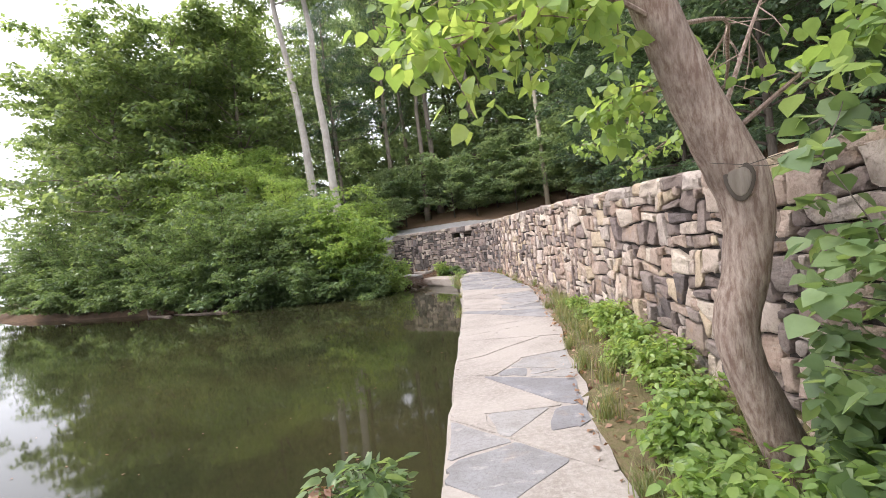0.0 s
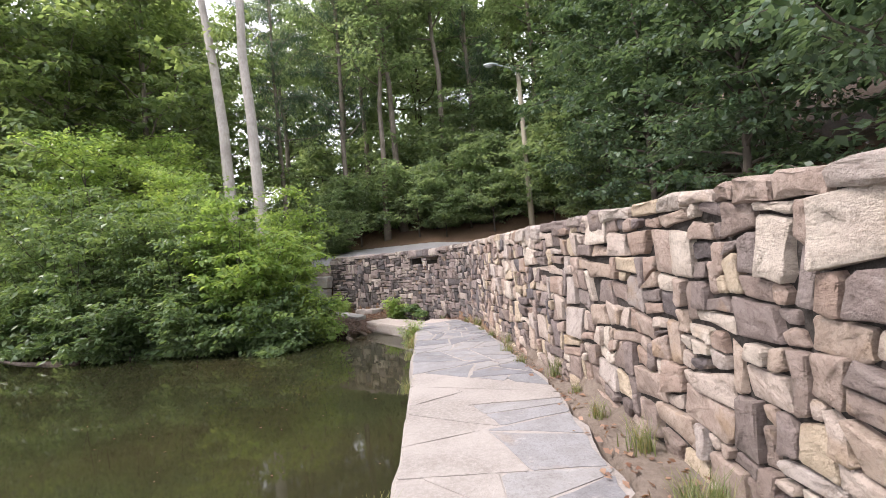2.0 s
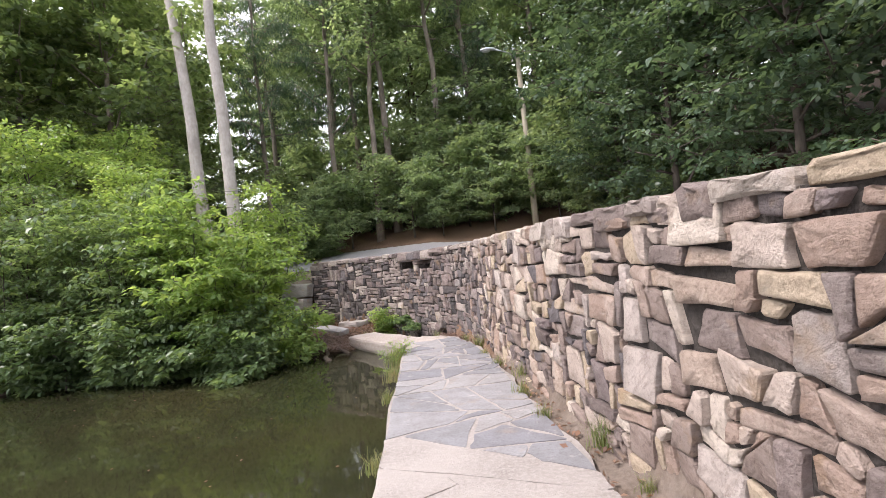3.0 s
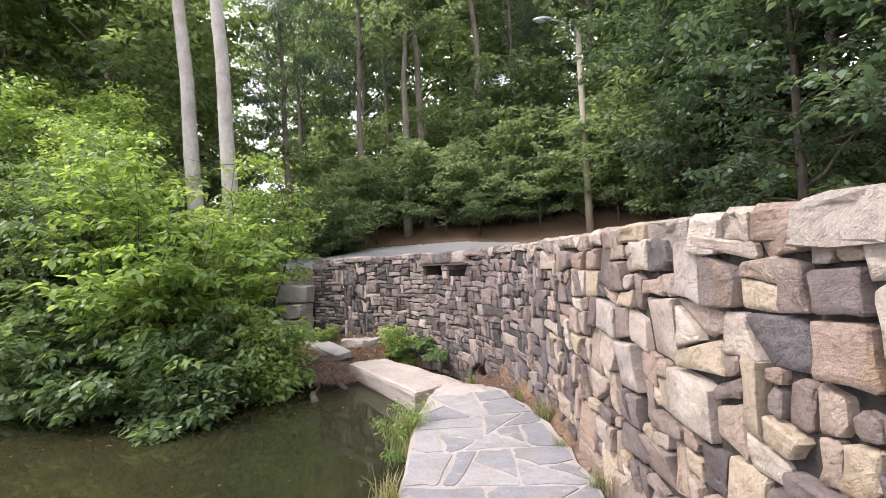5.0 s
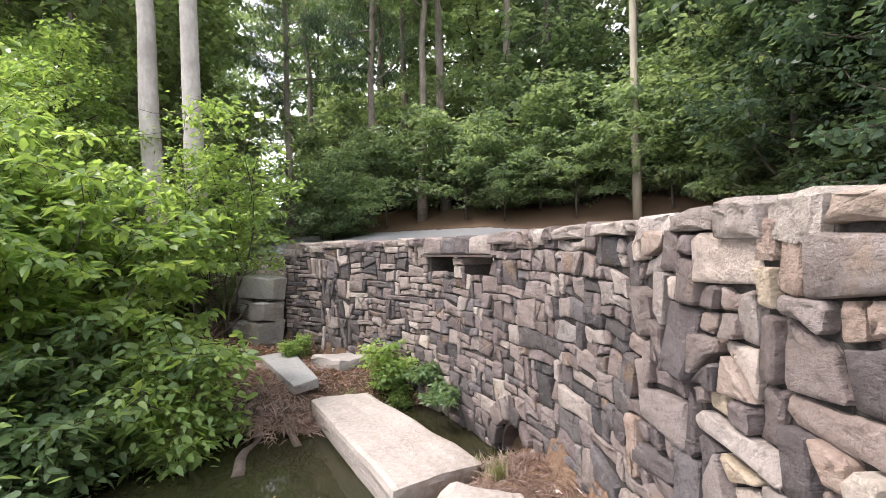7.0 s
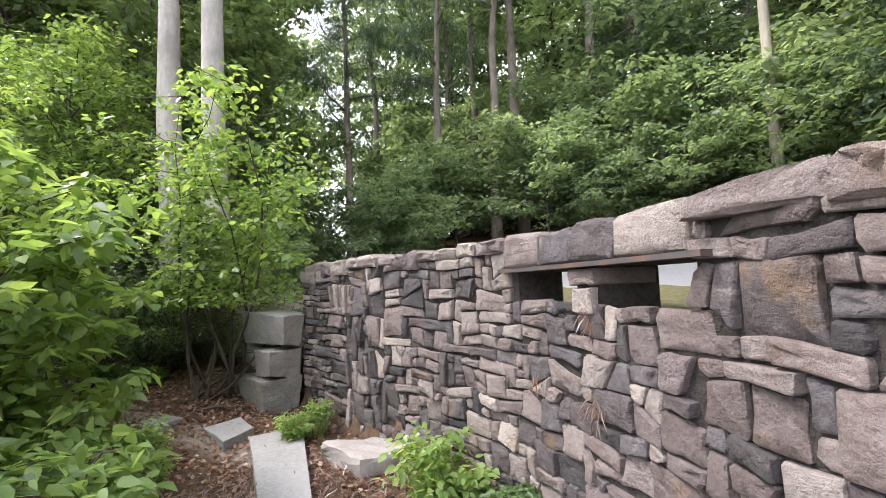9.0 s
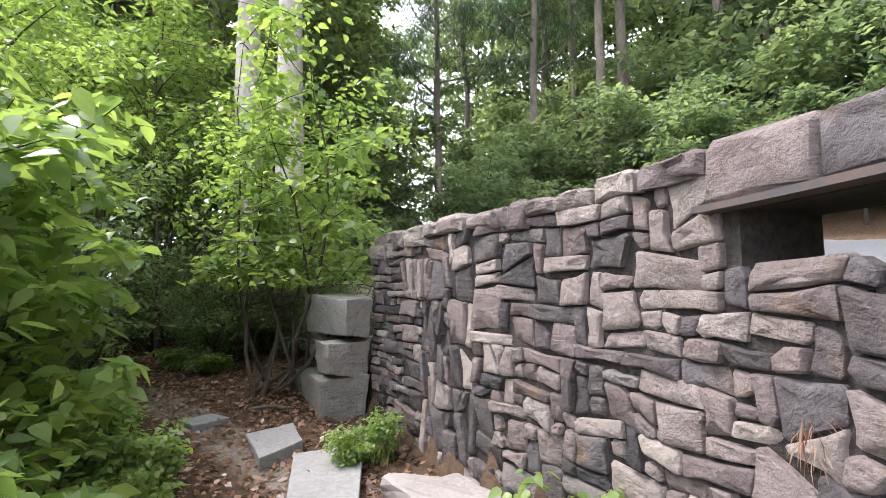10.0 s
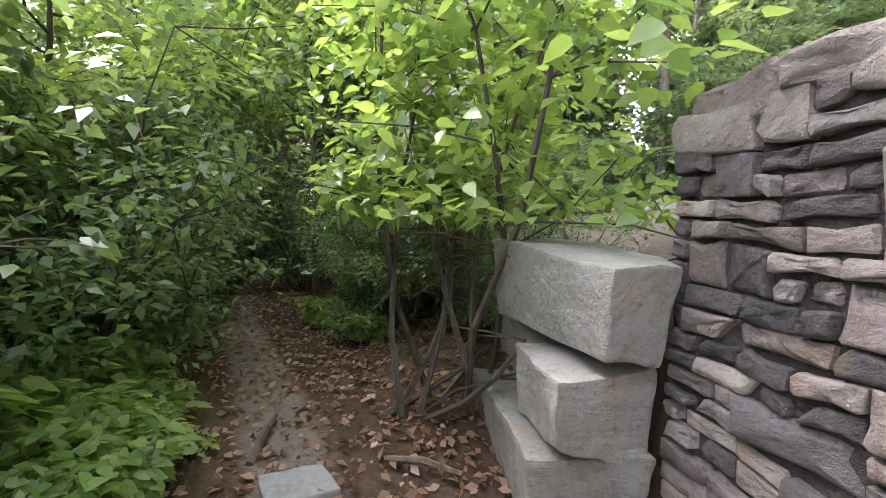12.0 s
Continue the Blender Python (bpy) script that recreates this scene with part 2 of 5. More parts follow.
_c = mixc(_nt, ranged(_nt, noise_node(_nt, 9.0), 0.4, 0.65, 0, 1), (0.09, 0.085, 0.085), (0.15, 0.1, 0.075))
link(_nt, _c, _b.inputs["Base Color"])
_b.inputs["Metallic"].default_value, _b.inputs["Roughness"].default_value = 0.4, 0.7
M_LAMP, _nt, _b = nodes_of("grey_painted_metal")
_c = mixc(_nt, ranged(_nt, noise_node(_nt, 6.0), 0.4, 0.65, 0, 1), (0.5, 0.52, 0.52), (0.4, 0.42, 0.42))
link(_nt, _c, _b.inputs["Base Color"])
_b.inputs["Metallic"].default_value, _b.inputs["Roughness"].default_value = 0.3, 0.45
M_WATER, _nt, _b = nodes_of("murky_lake_water")
_c = mixc(_nt, ranged(_nt, noise_node(_nt, 0.35, 3, 0.5), 0.35, 0.65, 0, 1), (0.019, 0.021, 0.010), (0.031, 0.028, 0.013))
link(_nt, _c, _b.inputs["Base Color"])
_b.inputs["Roughness"].default_value, _b.inputs["IOR"].default_value = 0.04, 1.33
add_bump(_nt, _b, noise_node(_nt, 1.2, 2, 0.5), 0.025, 0.05)


# ---- building helpers ----
def mesh_from(name, verts, faces, material, smooth=False):
    """verts: (n, 3); faces: list of index tuples, or an (m, k) array."""
    me = bpy.data.meshes.new(name)
    verts = np.asarray(verts, dtype=np.float32)
    if isinstance(faces, np.ndarray):
        m, k = faces.shape
        me.vertices.add(len(verts))
        me.vertices.foreach_set("co", verts.ravel())
        me.loops.add(m * k)
        me.loops.foreach_set("vertex_index", faces.ravel().astype(np.int32))
        me.polygons.add(m)
        me.polygons.foreach_set("loop_start", np.arange(0, m * k, k, dtype=np.int32))
        me.update(calc_edges=True)
    else:
        me.from_pydata(verts.tolist(), [], faces)
        me.update()
    if material:
        me.materials.append(material)
    if smooth == "face":
        me.polygons.foreach_set("use_smooth", [i % 4 > 1 for i in range(len(me.polygons))])
    elif smooth:
        me.polygons.foreach_set("use_smooth", [True] * len(me.polygons))
    return me


def put_mesh(name, verts, faces, material, parent=None, label="", smooth=False, origin=None):
    verts = np.asarray(verts, float)
    if origin is not None:
        verts = verts - np.asarray(origin)
    ob = new(name, mesh_from(name, verts, faces, material, smooth))
    if origin is not None:
        ob.location = origin
    if parent:
        ob.parent = parent
    if label:
        tagged(ob, label)
    return ob


def part(name, bm, material, parent=None, label="", smooth=False):
    me = bpy.data.meshes.new(name)
    bm.to_mesh(me)
    bm.free()
    if material:
        me.materials.append(material)
    if smooth:
        me.polygons.foreach_set("use_smooth", [True] * len(me.polygons))
    ob = new(name, me)
    if parent:
        ob.parent = parent
    if label:
        tagged(ob, label)
    return ob


def catmull(points, n=12):
    p = [Vector(q) for q in points]
    p = [p[0] * 2 - p[1]] + p + [p[-1] * 2 - p[-2]]
    out = []
    for i in range(1, len(p) - 2):
        for k in range(n):
            t = k / n
            a, b, c, d = p[i - 1], p[i], p[i + 1], p[i + 2]
            out.append(0.5 * (2 * b + (c - a) * t + (2 * a - 5 * b + 4 * c - d) * t * t + (3 * b - a - 3 * c + d) * t ** 3))
    out.append(p[-2])
    return out


def tube(points, radii, sides=8, wob=0.0, rng=None):
    """Verts and faces of a tapered tube along points."""
    verts, faces = [], []
    pts = [Vector(q) for q in points]
    for i, q in enumerate(pts):
        d = (pts[min(i + 1, len(pts) - 1)] - pts[max(i - 1, 0)]).normalized()
        side = d.cross(Vector((0.3, 0.9, 0.1)) if abs(d.z) > 0.9 else Vector((0, 0, 1))).normalized()
        up = side.cross(d)
        for k in range(sides):
            a = 2 * math.pi * k / sides
            r = radii[i] * (1 + (rng.uniform(-wob, wob) if rng else 0))
            verts.append(q + (side * math.cos(a) + up * math.sin(a)) * r)
    for i in range(len(pts) - 1):
        for k in range(sides):
            a, b = i * sides + k, i * sides + (k + 1) % sides
            faces.append((a, b, b + sides, a + sides))
    n = len(verts)
    verts += [pts[0], pts[-1]]
    for k in range(sides):
        faces.append((n, (k + 1) % sides, k, n))
        faces.append((n + 1, n - sides + k, n - sides + (k + 1) % sides, n + 1))
    faces = [f if f[0] != f[3] else f[:3] for f in faces]
    return [tuple(v) for v in verts], faces


def joined(pieces):
    verts, faces = [], []
    for v, f in pieces:
        n = len(verts)
        verts += v
        faces += [tuple(i + n for i in q) for q in f]
    return verts, faces


def leaf_cloud(centres, spread, per, size, rng, flat=0.45, tilt=0.6, droop=0.25, away=None, width=0.5, broad=False):
    """Leaves about each centre: two folded halves each. Returns verts and quads."""
    n = len(centres) * per
    c = np.repeat(np.asarray(centres, float), per, axis=0)
    off = rng.normal(size=(n, 3))
    off /= np.linalg.norm(off, axis=1, keepdims=True)
    off *= (rng.random((n, 1)) ** 0.5)
    s = np.repeat(np.broadcast_to(np.asarray(spread, float), (len(centres),)), per)[:, None]
    pos = c + off * s * np.array([1, 1, flat])
    out = off.copy()
    out[:, 2] *= 0.3
    if away is not None:
        out = out + 0.7 * (pos - np.asarray(away)) / (np.linalg.norm(pos - np.asarray(away), axis=1, keepdims=True) + 1e-6)
    d = out + rng.normal(size=(n, 3)) * 0.5
    d[:, 2] = d[:, 2] * 0.5 - droop
    d /= np.linalg.norm(d, axis=1, keepdims=True) + 1e-9
    up = np.array([0, 0, 1.0]) + rng.normal(size=(n, 3)) * tilt
    side = np.cross(d, up)
    side /= np.linalg.norm(side, axis=1, keepdims=True) + 1e-9
    nor = np.cross(side, d)
    L = size * (0.6 + 0.8 * rng.random((n, 1)))
    W = L * width * 0.5
    a = pos
    tip = pos + d * L - nor * L * 0.12
    l1 = pos + d * L * 0.45 + side * W + nor * L * 0.06
    r1 = pos + d * L * 0.45 - side * W + nor * L * 0.06
    if broad:
        l0, r0 = (pos + d * L * 0.12 + k * side * W * 0.85 + nor * L * 0.05 for k in (1, -1))
        l2, r2 = (pos + d * L * 0.72 + k * side * W * 0.55 - nor * L * 0.02 for k in (1, -1))
        verts = np.stack([a, l0, l1, l2, tip, r2, r1, r0], axis=1).reshape(-1, 3)
        i = np.arange(n)[:, None] * 8
        quads = np.concatenate([i + [0, 1, 2, 3], i + [0, 3, 4, 5], i + [0, 5, 6, 7]])
        return verts, quads
    verts = np.stack([a, l1, tip, r1], axis=1).reshape(-1, 3)
    quads = np.arange(n * 4).reshape(n, 4)
    return verts, quads


# ---- plan: wall line, shore line, ground ----
WALL_PTS = [(2.85, -14), (2.85, -4), (2.86, 3), (2.86, 8), (2.8, 10.5), (2.62, 12.5), (2.42, 14.3), (2.2, 16.2), (1.97, 18.0), (1.66, 19.2), (1.17, 20.25), (0.45, 21.4),
            (-0.3, 22.1), (-1.2, 22.72), (-2.58, 23.67)]
WALL = np.array([(v.x, v.y) for v in catmull([(x, y, 0) for x, y in WALL_PTS], 14)])
WALL_U = np.r_[0, np.cumsum(np.linalg.norm(np.diff(WALL, axis=0), axis=1))]
WALL_LEN = float(WALL_U[-1])


def wall_at(u):
    """Point on the wall's face line and the way out of it (towards the lake)."""
    x, y = np.interp(u, WALL_U, WALL[:, 0]), np.interp(u, WALL_U, WALL[:, 1])
    e = 0.12
    a, b = max(0, u - e), min(WALL_LEN, u + e)
    dx, dy = np.interp(b, WALL_U, WALL[:, 0]) - np.interp(a, WALL_U, WALL[:, 0]), np.interp(b, WALL_U, WALL[:, 1]) - np.interp(a, WALL_U, WALL[:, 1])
    n = math.hypot(dx, dy)
    return float(x), float(y), -dy / n, dx / n


def u_at(x, y):
    return float(WALL_U[np.argmin((WALL[:, 0] - x) ** 2 + (WALL[:, 1] - y) ** 2)])


def wall_pos(u, z, off):
    x, y, nx, ny = wall_at(u)
    return (x + nx * off, y + ny * off, z)


def wall_top(u):
    y = np.interp(u, WALL_U, WALL[:, 1])
    return float(np.interp(y, [-14, 4, 7, 9.4, 12, 18, 22, 23.7], [1.62, 1.63, 1.71, 1.8, 1.85, 1.86, 1.87, 1.89]))


def signed(px, py, line):
    """Distance from a line of points; positive on its right."""
    best = np.full(px.shape, 1e9)
    sign = np.ones(px.shape)
    for (ax, ay), (bx, by) in zip(line[:-1], line[1:]):
        dx, dy = bx - ax, by - ay
        t = np.clip(((px - ax) * dx + (py - ay) * dy) / (dx * dx + dy * dy), 0, 1)
        d = np.hypot(px - ax - t * dx, py - ay - t * dy)
        s = np.where(dx * (py - ay) - dy * (px - ax) > 0, -1.0, 1.0)
        closer = d < best - 1e-9
        best, sign = np.where(closer, d, best), np.where(closer, s, sign)
    return best * sign


BANK_LINE = [(2.85, -300)] + [tuple(p) for p in WALL[14::5]] + [(-2.58, 23.67), (-3.7, 24.3), (-7, 25.8), (-12, 28.6), (-22, 34), (-60, 62), (-150, 200)]
SHORE_LINE = [(1.2, -300), (1.2, 18.3), (0.5, 18.9), (-0.5, 20.4), (-1.6, 20.9), (-2.4, 20.4), (-3.4, 19.7), (-8, 20.4), (-20, 25.5), (-30, 31), (-60, 56), (-150, 180)]


def smooth01(t):
    t = np.clip(t, 0, 1)
    return t * t * (3 - 2 * t)


def ground_height(px, py):
    px, py = np.asarray(px, float), np.asarray(py, float)
    dw, ds = signed(px, py, BANK_LINE), signed(px, py, SHORE_LINE)
    front = -1.2 + 1.15 * smooth01((ds + 1.2) / 1.6) + np.clip(ds - 1.0, 0, 8) * 0.05
    edge = np.interp(py, [-14, 4, 8, 12, 14, 16, 17.3, 18.3], [1.75, 1.78, 2.2, 2.38, 2.2, 2.05, 1.85, 1.5])
    verge = np.where(px > edge - 0.08, 0.0, -0.4)
    front = np.where((px > 0.9) & (py < 17.5), verge, front)
    hole = np.exp(-(((px - 0.6) * 0.81 + (py - 20.68) * 0.58) ** 2 / 0.28 + (-(px - 0.6) * 0.58 + (py - 20.68) * 0.81) ** 2 / 1.55) ** 2)
    along = np.clip(((px + 0.75) * 1.5 + (py - 21.05) * -2.05) / (1.5 ** 2 + 2.05 ** 2), 0, 0.93)
    front = front - 0.28 * np.exp(-(np.hypot(px + 0.75 - 1.5 * along, py - 21.05 + 2.05 * along) / 0.48) ** 4)
    front = front - 0.85 * hole
    back = np.interp(dw, [0, 4, 5, 10, 11, 13, 30, 60, 140, 420], [1.32, 1.58, 1.78, 2.5, 2.7, 3.35, 8.5, 20, 34, 36])
    back = 1.32 + (back - 1.32) * np.where(dw < 12, np.interp(px, [1.0, 7.0], [1.0, 0.5]), 1.0 - np.clip((16 - dw) / 4, 0, 1) * (1 - np.interp(px, [1.0, 7.0], [1.0, 0.5])))
    back = np.where(dw > 13, 3.35 + (back - 3.35) * np.interp(px, [-14.0, -3.0], [0.1, 1.0]), back)
    wide = np.interp(px, [-9, -4.6, -3.7, -2.7], [3.6, 2.9, 2.2, 0.3])
    along, away_ = -(px - 1.35) * 0.42 + (py - 19.88) * 0.906, np.hypot(px - 1.35, py - 19.88)
    mouth = 0.75 * np.exp(-(along ** 2 / 0.2) ** 2) * (away_ < 1.3)
    begin = np.interp(px, [-4.8, -3.8], [1.0, 0.0])
    h = front + (back - front) * smooth01((dw - mouth + begin) / (wide + begin * 0.6))
    return h + 0.0 * px


def ground_z(x, y):
    return float(ground_height(np.array([x]), np.array([y]))[0])


def graded(lo, hi, step, far, grow=1.22):
    a = list(np.arange(lo, hi + 1e-6, step))
    s = step
    while a[-1] < far:
        s *= grow
        a.append(a[-1] + s)
    s = step
    while a[0] > -far:
        s *= grow
        a.insert(0, a[0] - s)
    return np.array(a)


gx, gy = graded(-14, 6, 0.2, 420), graded(-2, 38, 0.22, 420)
GX, GY = np.meshgrid(gx, gy)
GH = ground_height(GX, GY)
GH = GH + np.random.default_rng(3).normal(size=GH.shape) * 0.014
verts = np.stack([GX, GY, GH], -1).reshape(-1, 3)
nx_, ny_ = len(gx), len(gy)
idx = np.arange(nx_ * ny_).reshape(ny_, nx_)
quads = np.stack([idx[:-1, :-1], idx[:-1, 1:], idx[1:, 1:], idx[1:, :-1]], -1).reshape(-1, 4)
ground = put_mesh("ground", verts, quads, M_GROUND, smooth=True)
tagged(ground, "brown soil bank covered in leaf litter", "ground", kind="structure")
TRAIL_LINE = [(-2.2, 22.2), (-3.9, 22.8), (-6, 23.45), (-8.5, 24.1), (-11.3, 25.5), (-16, 28.5)]
fx, fy = verts[:, 0], verts[:, 1]
fdw, fds, ftr = signed(fx, fy, BANK_LINE), signed(fx, fy, SHORE_LINE), np.abs(signed(fx, fy, TRAIL_LINE))


def soft_band(d, a, b, e):
    return np.clip((d - a) / e + 0.5, 0, 1) * np.clip((b - d) / e + 0.5, 0, 1)


def ground_mask(name, values):
    ground.data.attributes.new(name, "FLOAT", "POINT").data.foreach_set("value", np.asarray(values, dtype=np.float32))


road_from = np.interp(fx, [-3.0, 0.0], [4.5, 2.2])
ground_mask("road", soft_band(fdw, road_from, 10.0, 0.5))
verge = (fdw < 0.3) * soft_band(fx, 1.5, 3.2, 0.3)
sandy = np.maximum(0.7 * soft_band(fdw, 0.3, road_from, 0.8) * soft_band(fx, -6.5, -1.5, 1.0), 0.6 * verge * soft_band(fy, 8.5, 16.5, 1.0))
ground_mask("trail", np.maximum(np.clip(1.1 - ftr / 0.36, 0, 1) * (fx > -18), sandy))
ground_mask("straw", np.maximum(soft_band(fdw, 10.2, 15.0, 2.0), soft_band(fx, -0.2, 3.2, 0.6) * (fdw < 0.3) * soft_band(fy, 15.0, 23.0, 0.8)))
ground_mask("turf", np.maximum(soft_band(fdw, 0.2, 2.4, 0.7) * 0.8 * (fx > -3.2), verge * (fy < 9.0) * 0.55))
water = put_mesh("water", [(-420, -420, -0.4), (3.0, -420, -0.4), (3.0, 24, -0.4), (-20, 60, -0.4), (-200, 300, -0.4), (-420, 300, -0.4)], [(0, 1, 2, 3, 4, 5)], M_WATER)
tagged(water, "still murky green-brown lake water with reflections", "water", kind="structure")


# ---- stone pieces ----
def split_polys(rect, target, rng, skew=0.18, ratio=0.0):
    """Cuts a convex polygon into irregular pieces by slightly slanted cuts."""
    todo, done = [rect], []
    while todo:
        p = todo.pop()
        xs, ys = [q[0] for q in p], [q[1] for q in p]
        w, h = max(xs) - min(xs), max(ys) - min(ys)
        area = 0.5 * abs(sum(p[i][0] * p[(i + 1) % len(p)][1] - p[(i + 1) % len(p)][0] * p[i][1] for i in range(len(p))))
        if area < target * rng.uniform(0.3, 2.2):
            done.append(p)
            continue
        cx_, cy_ = min(xs) + w * rng.uniform(0.36, 0.64), min(ys) + h * rng.uniform(0.36, 0.64)
        upright = w * rng.uniform(0.8, 1.25) > h * (1.15 + ratio)
        a = rng.gauss(0, skew)
        d = (math.sin(a), math.cos(a)) if upright else (math.cos(a), math.sin(a))
        sides = ([], [])
        for i in range(len(p)):
            q, r = p[i], p[(i + 1) % len(p)]
            sq = (q[0] - cx_) * d[1] - (q[1] - cy_) * d[0]
            sr = (r[0] - cx_) * d[1] - (r[1] - cy_) * d[0]
            sides[0 if sq >= 0 else 1].append(q)
            if sq * sr < 0:
                t = sq / (sq - sr)
                x = (q[0] + (r[0] - q[0]) * t, q[1] + (r[1] - q[1]) * t)
                sides[0].append(x)
                sides[1].append(x)
        if min(len(s) for s in sides) < 3:
            done.append(p)
        else:
            todo += sides
    return done


def inset_poly(p, gap):
    """A convex polygon with each side moved inwards; None if nothing is left."""
    if sum(p[i][0] * p[(i + 1) % len(p)][1] - p[(i + 1) % len(p)][0] * p[i][1] for i in range(len(p))) < 0:
        p = p[::-1]
    out = p
    for i in range(len(p)):
        (ax, ay), (bx, by) = p[i], p[(i + 1) % len(p)]
        n = math.hypot(bx - ax, by - ay)
        if n < 1e-6:
            continue
        nx, ny = -(by - ay) / n, (bx - ax) / n
        ox, oy = ax + nx * gap, ay + ny * gap
        cut = []
        for k in range(len(out)):
            q, r = out[k], out[(k + 1) % len(out)]
            sq, sr = (q[0] - ox) * nx + (q[1] - oy) * ny, (r[0] - ox) * nx + (r[1] - oy) * ny
            if sq >= 0:
                cut.append(q)
            if sq * sr < 0:
                t = sq / (sq - sr)
                cut.append((q[0] + (r[0] - q[0]) * t, q[1] + (r[1] - q[1]) * t))
        out = cut
        if len(out) < 3:
            return None
    return out


def rough_outline(p, rng, chop=0.035, wave=0.012, big=0.0):
    """Cuts corners, now and then one deeply, and roughens the sides."""
    out = []
    deep = rng.randrange(len(p)) if rng.random() < 0.5 else -1
    for i in range(len(p)):
        a, b, c = p[i - 1], p[i], p[(i + 1) % len(p)]
        for other in (a, c):
            n = math.hypot(other[0] - b[0], other[1] - b[1])
            k = min(0.3, chop * rng.uniform(0.2, 1.4) / max(n, 1e-6))
            if i == deep:
                k = min(0.45, k + big * rng.uniform(0.3, 1.2) / max(n, 1e-6))
            out.append((b[0] + (other[0] - b[0]) * k, b[1] + (other[1] - b[1]) * k))
        n = math.hypot(c[0] - b[0], c[1] - b[1])
        if n > 0.13:
            t = rng.uniform(0.3, 0.7)
            nx, ny = -(c[1] - b[1]) / n, (c[0] - b[0]) / n
            s = rng.uniform(-0.5, 1) * wave
            out.append((b[0] + (c[0] - b[0]) * t + nx * s, b[1] + (c[1] - b[1]) * t + ny * s))
    return out


def stone_solid(outline, place, proud, back, rng, crown=0.008, chip=0.01, arris=0.02):
    """A stone with a broken face and chipped arrises; place(u, v, off) lays it into the world."""
    n = len(outline)
    cu, cv = sum(q[0] for q in outline) / n, sum(q[1] for q in outline) / n
    tu, tv = (0.0, 0.0) if chip == 0 else (rng.gauss(0, 0.08), rng.gauss(0, 0.09))
    verts = [place(u, v, -back) for u, v in outline]
    verts += [place(u, v, proud + tu * (u - cu) + tv * (v - cv) - rng.uniform(0.1, 0.7) * arris * (chip > 0)) for u, v in outline]
    for low, high, k in ((0.3, 1.1, 0.0), (0.0, 0.0, 1.0)):
        for u, v in outline:
            d = math.hypot(u - cu, v - cv)
            f = rng.uniform(0.36, 0.58) if k else max(0.6, 1 - rng.uniform(low, high) * arris / max(d, 0.01))
            bulge = crown * rng.uniform(0.0, 1.0) + rng.uniform(-chip, chip) * (1.0 if k else 0.45)
            verts.append(place(cu + (u - cu) * f, cv + (v - cv) * f, proud + bulge + f * (tu * (u - cu) + tv * (v - cv))))
    verts.append(place(cu, cv, proud + crown * rng.uniform(0.0, 1.0)))
    faces = []
    for i in range(n):
        j = (i + 1) % n
        faces += [(i, j, n + j, n + i), (n + i, n + j, 2 * n + j, 2 * n + i), (2 * n + i, 2 * n + j, 3 * n + j, 3 * n + i), (3 * n + i, 3 * n + j, 4 * n)]
    return verts, faces


def slender(p, least=0.035):
    """Whether a polygon is a mere splinter."""
    k = range(len(p))
    area = 0.5 * abs(sum(p[i][0] * p[i - 1][1] - p[i - 1][0] * p[i][1] for i in k))
    return area < least * sum(math.hypot(p[i][0] - p[i - 1][0], p[i][1] - p[i - 1][1]) for i in k) ** 2


def centre(verts):
    return tuple(np.mean(np.array(verts), axis=0))


# ---- the stone wall ----
U_JOIN = u_at(1.97, 18.0)
U_SLOT0, U_SLOT1 = u_at(1.2, 20.2), u_at(0.42, 21.45)
U_PIER0, U_PIER1 = U_SLOT0 + (U_SLOT1 - U_SLOT0) * 0.44, U_SLOT0 + (U_SLOT1 - U_SLOT0) * 0.57
U_CULV = u_at(1.35, 19.88)
SLOT_Z0, SLOT_Z1 = 1.36, 1.61
CULV_R, CULV_Z = 0.4, -0.36
THICK = 0.38


